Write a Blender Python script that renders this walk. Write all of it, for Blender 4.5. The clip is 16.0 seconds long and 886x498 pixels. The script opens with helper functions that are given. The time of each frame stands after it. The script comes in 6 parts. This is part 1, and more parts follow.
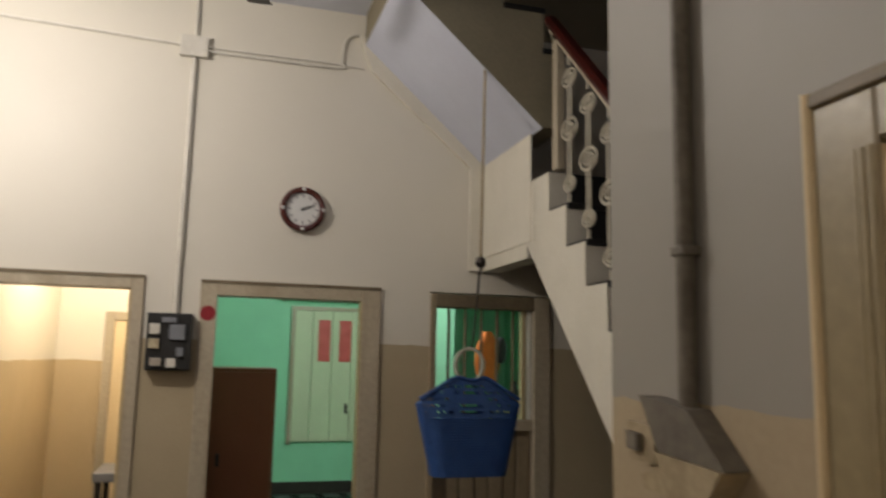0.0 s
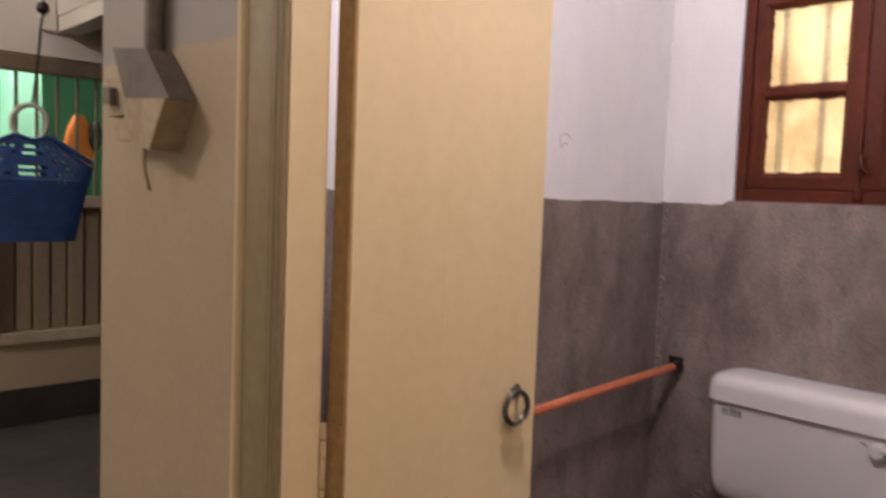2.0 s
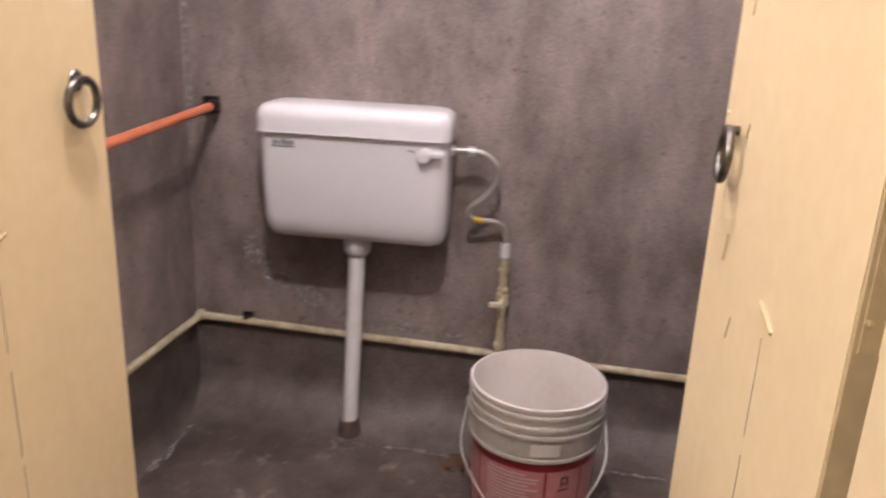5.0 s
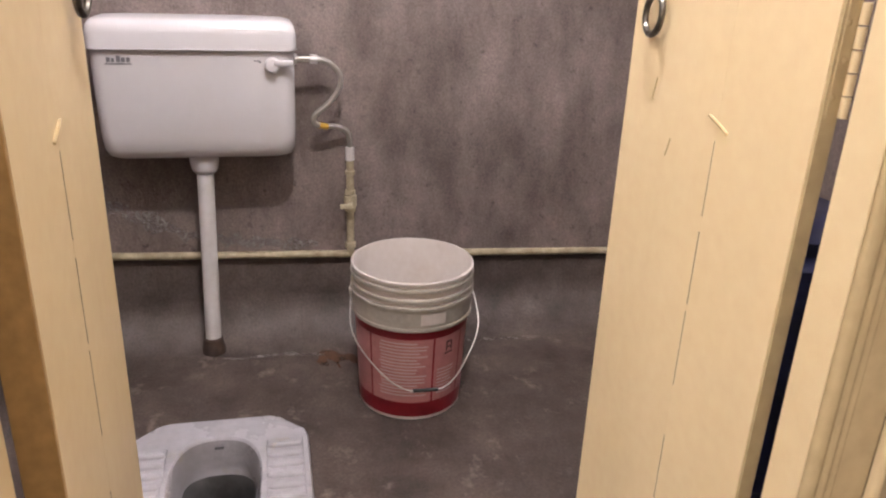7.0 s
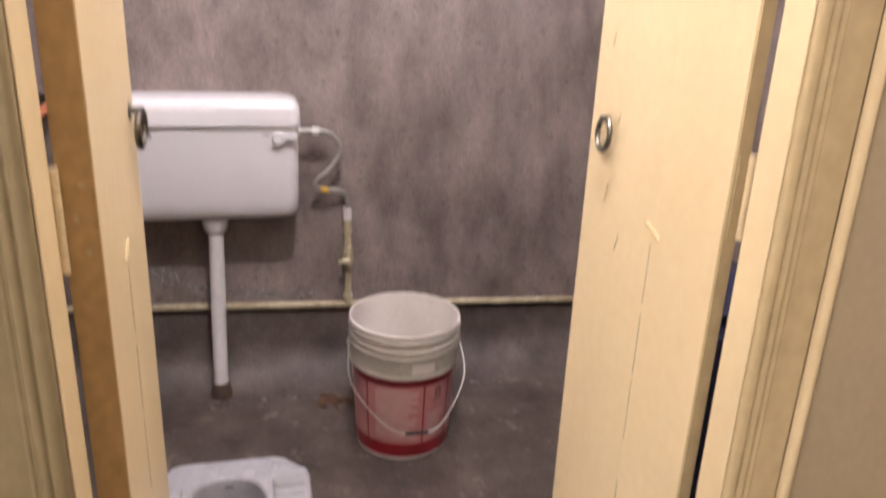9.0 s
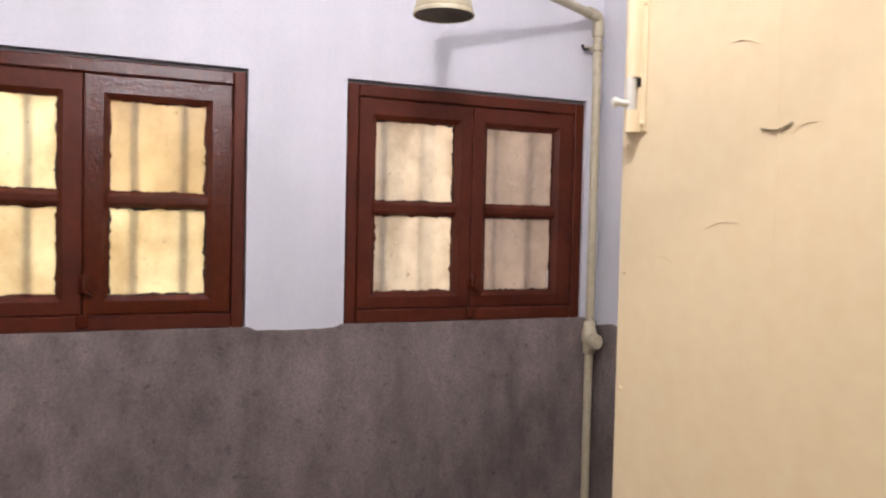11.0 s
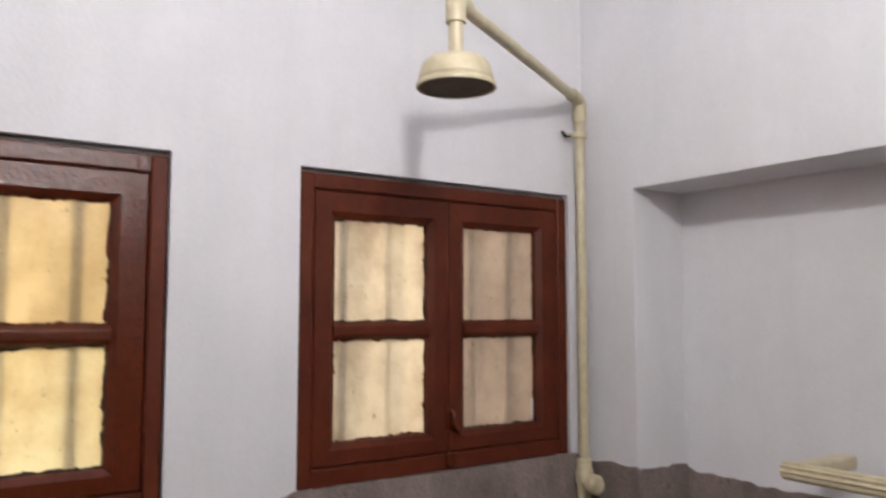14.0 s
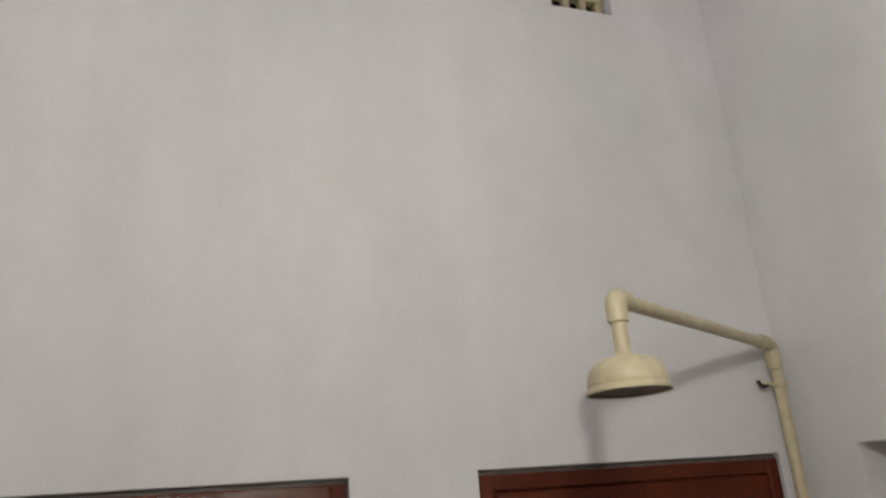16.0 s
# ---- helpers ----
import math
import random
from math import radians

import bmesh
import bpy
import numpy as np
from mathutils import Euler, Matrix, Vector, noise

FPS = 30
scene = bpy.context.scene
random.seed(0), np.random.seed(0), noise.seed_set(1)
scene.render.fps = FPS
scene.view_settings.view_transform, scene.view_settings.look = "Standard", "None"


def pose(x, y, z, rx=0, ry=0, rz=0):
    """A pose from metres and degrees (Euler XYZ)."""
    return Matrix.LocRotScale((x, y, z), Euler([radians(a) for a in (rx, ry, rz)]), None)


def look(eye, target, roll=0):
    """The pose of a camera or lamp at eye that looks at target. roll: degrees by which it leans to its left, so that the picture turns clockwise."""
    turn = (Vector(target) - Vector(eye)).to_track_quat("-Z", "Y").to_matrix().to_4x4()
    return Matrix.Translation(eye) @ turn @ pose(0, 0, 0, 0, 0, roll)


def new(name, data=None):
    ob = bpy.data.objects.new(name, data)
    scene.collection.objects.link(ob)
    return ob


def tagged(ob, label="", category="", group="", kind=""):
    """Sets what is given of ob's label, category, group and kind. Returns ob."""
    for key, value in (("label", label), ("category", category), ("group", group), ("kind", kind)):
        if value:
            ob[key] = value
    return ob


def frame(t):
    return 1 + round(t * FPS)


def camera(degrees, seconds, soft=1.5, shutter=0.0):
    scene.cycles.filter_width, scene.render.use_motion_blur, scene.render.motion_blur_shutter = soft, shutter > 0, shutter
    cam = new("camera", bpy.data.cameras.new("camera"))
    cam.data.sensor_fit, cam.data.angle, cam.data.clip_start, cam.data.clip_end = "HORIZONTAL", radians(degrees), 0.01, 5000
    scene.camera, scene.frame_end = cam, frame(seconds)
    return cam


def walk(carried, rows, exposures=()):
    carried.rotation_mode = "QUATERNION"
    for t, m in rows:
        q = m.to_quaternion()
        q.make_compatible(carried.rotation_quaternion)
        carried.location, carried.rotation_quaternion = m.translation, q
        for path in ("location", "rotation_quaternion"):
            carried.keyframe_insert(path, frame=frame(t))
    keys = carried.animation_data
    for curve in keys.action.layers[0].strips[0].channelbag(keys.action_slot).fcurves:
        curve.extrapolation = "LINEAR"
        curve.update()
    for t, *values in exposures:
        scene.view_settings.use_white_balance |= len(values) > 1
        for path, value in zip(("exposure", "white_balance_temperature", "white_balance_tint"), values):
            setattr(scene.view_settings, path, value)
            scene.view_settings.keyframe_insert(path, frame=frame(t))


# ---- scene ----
cam = camera(60.0, 16.0, soft=2.1, shutter=0.4)
PATH = [
    (0, (0.238, 0.389, 1.674), (0.797, 2.287, 1.962), 1.2),
    (0.5, (0.311, 0.337, 1.604), (1.102, 2.164, 1.792), 2.8),
    (1, (0.356, 0.284, 1.543), (1.345, 2.020, 1.626), 3.3),
    (1.5, (0.409, 0.255, 1.485), (1.634, 1.834, 1.452), 3.2),
    (2, (0.445, 0.237, 1.413), (1.814, 1.688, 1.268), 2.2),
    (2.5, (0.459, 0.213, 1.365), (1.977, 1.467, 1.012), 1.5),
    (3, (0.462, 0.223, 1.310), (2.127, 1.245, 0.880), 1.7),
    (3.5, (0.442, 0.227, 1.239), (2.185, 1.072, 0.743), 2.6),
    (4, (0.454, 0.243, 1.180), (2.228, 0.880, 0.511), 5.9),
    (4.5, (0.522, 0.362, 1.187), (2.353, 0.852, 0.549), 4.6),
    (5, (0.562, 0.503, 1.194), (2.453, 0.759, 0.595), 2.5),
    (5.2, (0.561, 0.559, 1.192), (2.469, 0.606, 0.596), 2.1),
    (7.3, (0.364, 0.833, 1.136), (2.160, 0.383, 0.380), 2.8),
    (7.5, (0.341, 0.835, 1.150), (2.121, 0.382, 0.359), 3.2),
    (8, (0.268, 0.857, 1.149), (2.029, 0.406, 0.315), 4.1),
    (8.5, (0.246, 0.866, 1.147), (1.991, 0.389, 0.294), 4.6),
    (9, (0.237, 0.861, 1.294), (2.066, 0.412, 0.622), 2.5),
    (9.5, (0.279, 0.828, 1.455), (2.183, 0.376, 1.041), 1.7),
    (9.7, (0.300, 0.824, 1.527), (2.219, 0.355, 1.214), 1.1),
    (11.8, (0.913, 0.910, 1.721), (2.617, -0.138, 1.738), 1.8),
    (12, (0.962, 0.914, 1.731), (2.592, -0.245, 1.742), 1.9),
    (12.5, (1.087, 0.902, 1.735), (2.621, -0.379, 1.790), 1.9),
    (13, (1.173, 0.915, 1.735), (2.652, -0.429, 1.829), 0.9),
    (13.5, (1.212, 0.942, 1.735), (2.713, -0.376, 1.827), 1.2),
    (14, (1.190, 0.959, 1.775), (2.840, -0.161, 1.934), 0.0),
    (14.5, (1.176, 0.956, 1.831), (2.899, -0.024, 2.103), 0.3),
    (15, (1.191, 0.945, 1.885), (2.953, 0.072, 2.248), -0.9),
    (15.5, (1.190, 0.925, 1.941), (2.962, 0.138, 2.432), -2.1),
    (16, (1.189, 0.916, 1.982), (2.953, 0.245, 2.643), -4.5),
]
EXPO = [(0.0, -0.28, 6400, 11), (0.5, -0.06, 6450, 17), (1.0, 0.0, 6450, 21), (1.5, 0.0, 6450, 22), (2.0, 0.18, 6550, 25), (2.5, 0.40, 6700, 28), (3.0, 0.58, 6850, 29), (3.5, 0.92, 6850, 28), (4.0, 1.18, 6700, 26), (5.0, 1.28, 6300, 21), (7.5, 1.32, 6250, 18), (8.5, 1.48, 6200, 18),
        (9.0, 1.38, 6250, 19), (9.5, 1.04, 6250, 19), (9.7, 0.92, 6250, 19), (12.0, -0.28, 5800, 17), (12.5, -0.18, 5850, 17), (13.5, -0.12, 6000, 14), (14.5, -0.24, 6300, 8), (15.5, -0.76, 6500, 5), (16.0, -1.0, 6700, 4)]
walk(cam, [(t, look(eye, target, roll)) for t, eye, target, roll in PATH], EXPO)

# ---- world and lamps ----
world = bpy.data.worlds.new("sky")
scene.world = world
world.use_nodes = True
wn = world.node_tree
sky = wn.nodes.new("ShaderNodeTexSky")
sky.sky_type, sky.sun_disc, sky.sun_elevation, sky.sun_rotation = "NISHITA", False, radians(30), radians(90)
wn.nodes["Background"].inputs["Strength"].default_value = 0.08
wn.links.new(sky.outputs[0], wn.nodes["Background"].inputs["Color"])


def bulb(name, at, watts, colour, radius=0.05):
    data = bpy.data.lights.new(name, "POINT")
    data.energy, data.color, data.shadow_soft_size = watts, colour, radius
    ob = new(name, data)
    ob.location = at
    return ob


def skylight(name, at, aim, watts, colour, w, h):
    data = bpy.data.lights.new(name, "AREA")
    data.shape, data.size, data.size_y, data.energy, data.color = "RECTANGLE", w, h, watts, colour
    ob = new(name, data)
    ob.matrix_world = look(at, aim)
    return ob


bulb("bathroom_bulb", (1.13, 0.68, 2.60), 46, (1.0, 0.965, 0.88), 0.045)
bulb("hall_bulb", (-1.15, 3.40, 3.3), 122, (1.0, 0.91, 0.795), 0.09)
# Fill lamp added to brighten the door side; no bulb is known there.
bulb("hall_fill_door", (-0.5, -0.95, 2.75), 28, (1.0, 0.83, 0.66), 0.06)
bulb("green_room_bulb", (1.7, 7.4, 3.0), 110, (1.0, 1.0, 0.92), 0.08)
bulb("yellow_room_bulb", (-0.55, 6.1, 2.75), 62, (1.0, 0.86, 0.66), 0.08)
# Faint bluish fill added by the stairs, standing for no real lamp.
bulb("stair_fill", (1.0, 3.0, 3.55), 3, (0.8, 0.88, 1.0), 0.1)
skylight("daylight_left_window", (3.55, 0.96, 1.95), (2.6, 0.95, 1.72), 24, (1.0, 0.88, 0.68), 0.26, 0.32)
skylight("daylight_right_window", (3.55, 0.0, 1.95), (2.6, -0.02, 1.72), 12, (1.0, 0.92, 0.78), 0.26, 0.32)


# ---- materials ----
def mat(name, base, second=None, rough=0.6, metal=0.0, scale=6.0, amount=0.35, fine=60.0, bump=0.15, streak=False, gloss_var=0.1, spec=0.4,
        third=None, third_at=0.62, third_scale=2.0, coat=0.0, blotch=0.0):
    """A procedural surface: two tones mixed by large noise, fine grain, optional stains, bump and uneven gloss."""
    m = bpy.data.materials.new(name)
    m.use_nodes = True
    nt = m.node_tree
    n, l = nt.nodes, nt.links
    bsdf = n["Principled BSDF"]
    tc = n.new("ShaderNodeTexCoord")
    mp = n.new("ShaderNodeMapping")
    mp.inputs["Scale"].default_value = (1, 1, (0.18 if streak is True else streak) if streak else 1)
    l.new(tc.outputs["Object"], mp.inputs["Vector"])
    big = n.new("ShaderNodeTexNoise")
    big.inputs["Scale"].default_value, big.inputs["Detail"].default_value, big.inputs["Roughness"].default_value = scale, 6, 0.62
    l.new(mp.outputs[0], big.inputs["Vector"])
    small = n.new("ShaderNodeTexNoise")
    small.inputs["Scale"].default_value, small.inputs["Detail"].default_value = fine, 4
    l.new(tc.outputs["Object"], small.inputs["Vector"])
    ramp = n.new("ShaderNodeMapRange")
    ramp.inputs["From Min"].default_value, ramp.inputs["From Max"].default_value = 0.32, 0.68
    l.new(big.outputs[0], ramp.inputs["Value"])
    mix = n.new("ShaderNodeMix")
    mix.data_type = "RGBA"
    mix.inputs["A"].default_value = (*base, 1)
    mix.inputs["B"].default_value = (*(second or [c * (1 - amount) for c in base]), 1)
    l.new(ramp.outputs[0], mix.inputs["Factor"])
    grain = n.new("ShaderNodeMix")
    grain.data_type, grain.blend_type = "RGBA", "OVERLAY"
    grain.inputs["Factor"].default_value = min(0.6, amount)
    l.new(mix.outputs["Result"], grain.inputs["A"])
    l.new(small.outputs[0], grain.inputs["B"])
    out = grain.outputs["Result"]
    if third:
        spots = n.new("ShaderNodeTexNoise")
        spots.inputs["Scale"].default_value, spots.inputs["Detail"].default_value, spots.inputs["Roughness"].default_value = third_scale, 9, 0.7
        l.new(tc.outputs["Object"], spots.inputs["Vector"])
        cut = n.new("ShaderNodeMapRange")
        cut.inputs["From Min"].default_value, cut.inputs["From Max"].default_value = third_at, third_at + 0.12
        l.new(spots.outputs[0], cut.inputs["Value"])
        over = n.new("ShaderNodeMix")
        over.data_type = "RGBA"
        over.inputs["B"].default_value = (*third, 1)
        l.new(cut.outputs[0], over.inputs["Factor"])
        l.new(out, over.inputs["A"])
        out = over.outputs["Result"]
    if blotch:
        cloud = n.new("ShaderNodeTexNoise")
        cloud.inputs["Scale"].default_value, cloud.inputs["Detail"].default_value, cloud.inputs["Roughness"].default_value = 2.3, 7, 0.68
        l.new(tc.outputs["Object"], cloud.inputs["Vector"])
        span = n.new("ShaderNodeMapRange")
        span.inputs["From Min"].default_value, span.inputs["From Max"].default_value = 0.34, 0.66
        span.inputs["To Min"].default_value, span.inputs["To Max"].default_value = 1 - blotch * 0.45, 1 + blotch * 0.55
        l.new(cloud.outputs[0], span.inputs["Value"])
        scl = n.new("ShaderNodeVectorMath")
        scl.operation = "SCALE"
        l.new(out, scl.inputs[0])
        l.new(span.outputs[0], scl.inputs["Scale"])
        out = scl.outputs[0]
    l.new(out, bsdf.inputs["Base Color"])
    rr = n.new("ShaderNodeMapRange")
    rr.inputs["To Min"].default_value, rr.inputs["To Max"].default_value = max(0.02, rough - gloss_var), min(1, rough + gloss_var)
    l.new(big.outputs[0], rr.inputs["Value"])
    l.new(rr.outputs[0], bsdf.inputs["Roughness"])
    bsdf.inputs["Metallic"].default_value = metal
    bsdf.inputs["Specular IOR Level"].default_value = spec
    bsdf.inputs["Coat Weight"].default_value = coat
    if bump:
        add = n.new("ShaderNodeMath")
        add.operation = "MULTIPLY_ADD"
        add.inputs[1].default_value = 0.35
        l.new(small.outputs[0], add.inputs[0])
        l.new(big.outputs[0], add.inputs[2])
        bp = n.new("ShaderNodeBump")
        bp.inputs["Strength"].default_value, bp.inputs["Distance"].default_value = bump, 0.01
        l.new(add.outputs[0], bp.inputs["Height"])
        l.new(bp.outputs[0], bsdf.inputs["Normal"])
    return m


def two_coat(name, low, high, line, wobble=0.006):
    """Wall paint with a darker lower coat up to the height line, and an unsteady brush edge."""
    m = mat(name, low, rough=0.5, scale=1.6, amount=0.10, fine=90, bump=0.06)
    nt = m.node_tree
    n, l = nt.nodes, nt.links
    bsdf = n["Principled BSDF"]
    old = bsdf.inputs["Base Color"].links[0].from_socket
    tc = n.new("ShaderNodeTexCoord")
    sep = n.new("ShaderNodeSeparateXYZ")
    l.new(tc.outputs["Object"], sep.inputs[0])
    wob = n.new("ShaderNodeTexNoise")
    wob.inputs["Scale"].default_value = 9
    l.new(tc.outputs["Object"], wob.inputs["Vector"])
    edge = n.new("ShaderNodeMath")
    edge.operation = "MULTIPLY_ADD"
    edge.inputs[1].default_value = wobble * 4
    l.new(wob.outputs[0], edge.inputs[0])
    l.new(sep.outputs["Z"], edge.inputs[2])
    cut = n.new("ShaderNodeMath")
    cut.operation = "GREATER_THAN"
    cut.inputs[1].default_value = line + wobble * 2
    l.new(edge.outputs[0], cut.inputs[0])
    soft = n.new("ShaderNodeTexNoise")
    soft.inputs["Scale"].default_value, soft.inputs["Detail"].default_value = 1.3, 5
    l.new(tc.outputs["Object"], soft.inputs["Vector"])
    up = n.new("ShaderNodeMix")
    up.data_type = "RGBA"
    up.inputs["A"].default_value = (*high, 1)
    up.inputs["B"].default_value = (*[c * 0.9 for c in high], 1)
    l.new(soft.outputs[0], up.inputs["Factor"])
    mix = n.new("ShaderNodeMix")
    mix.data_type = "RGBA"
    l.new(cut.outputs[0], mix.inputs["Factor"])
    l.new(old, mix.inputs["A"])
    l.new(up.outputs["Result"], mix.inputs["B"])
    l.new(mix.outputs["Result"], bsdf.inputs["Base Color"])
    return m


def pane_glass(name, tint, stain):
    """Old window glass smeared with cream paint: light passes diffusely."""
    m = bpy.data.materials.new(name)
    m.use_nodes = True
    nt = m.node_tree
    n, l = nt.nodes, nt.links
    n.remove(n["Principled BSDF"])
    tc = n.new("ShaderNodeTexCoord")
    ns = n.new("ShaderNodeTexNoise")
    ns.inputs["Scale"].default_value, ns.inputs["Detail"].default_value, ns.inputs["Roughness"].default_value = 7, 8, 0.65
    l.new(tc.outputs["Object"], ns.inputs["Vector"])
    mr = n.new("ShaderNodeMapRange")
    mr.inputs["From Min"].default_value, mr.inputs["From Max"].default_value = 0.4, 0.75
    l.new(ns.outputs[0], mr.inputs["Value"])
    mix = n.new("ShaderNodeMix")
    mix.data_type = "RGBA"
    mix.inputs["A"].default_value, mix.inputs["B"].default_value = (*tint, 1), (*stain, 1)
    l.new(mr.outputs[0], mix.inputs["Factor"])
    spk = n.new("ShaderNodeTexNoise")
    spk.inputs["Scale"].default_value, spk.inputs["Detail"].default_value, spk.inputs["Roughness"].default_value = 48, 5, 0.7
    l.new(tc.outputs["Object"], spk.inputs["Vector"])
    cut = n.new("ShaderNodeMapRange")
    cut.inputs["From Min"].default_value, cut.inputs["From Max"].default_value = 0.63, 0.74
    l.new(spk.outputs[0], cut.inputs["Value"])
    dirt = n.new("ShaderNodeMix")
    dirt.data_type = "RGBA"
    dirt.inputs["B"].default_value = (*[c * 0.45 for c in stain], 1)
    l.new(cut.outputs[0], dirt.inputs["Factor"])
    l.new(mix.outputs["Result"], dirt.inputs["A"])
    tr = n.new("ShaderNodeBsdfTranslucent")
    df = n.new("ShaderNodeBsdfDiffuse")
    gl = n.new("ShaderNodeBsdfGlossy")
    gl.inputs["Roughness"].default_value = 0.15
    for s in (tr, df):
        l.new(dirt.outputs["Result"], s.inputs["Color"])
    a, b = n.new("ShaderNodeMixShader"), n.new("ShaderNodeMixShader")
    a.inputs[0].default_value, b.inputs[0].default_value = 0.3, 0.05
    l.new(tr.outputs[0], a.inputs[1])
    l.new(df.outputs[0], a.inputs[2])
    l.new(a.outputs[0], b.inputs[1])
    l.new(gl.outputs[0], b.inputs[2])
    l.new(b.outputs[0], n["Material Output"].inputs[0])
    return m


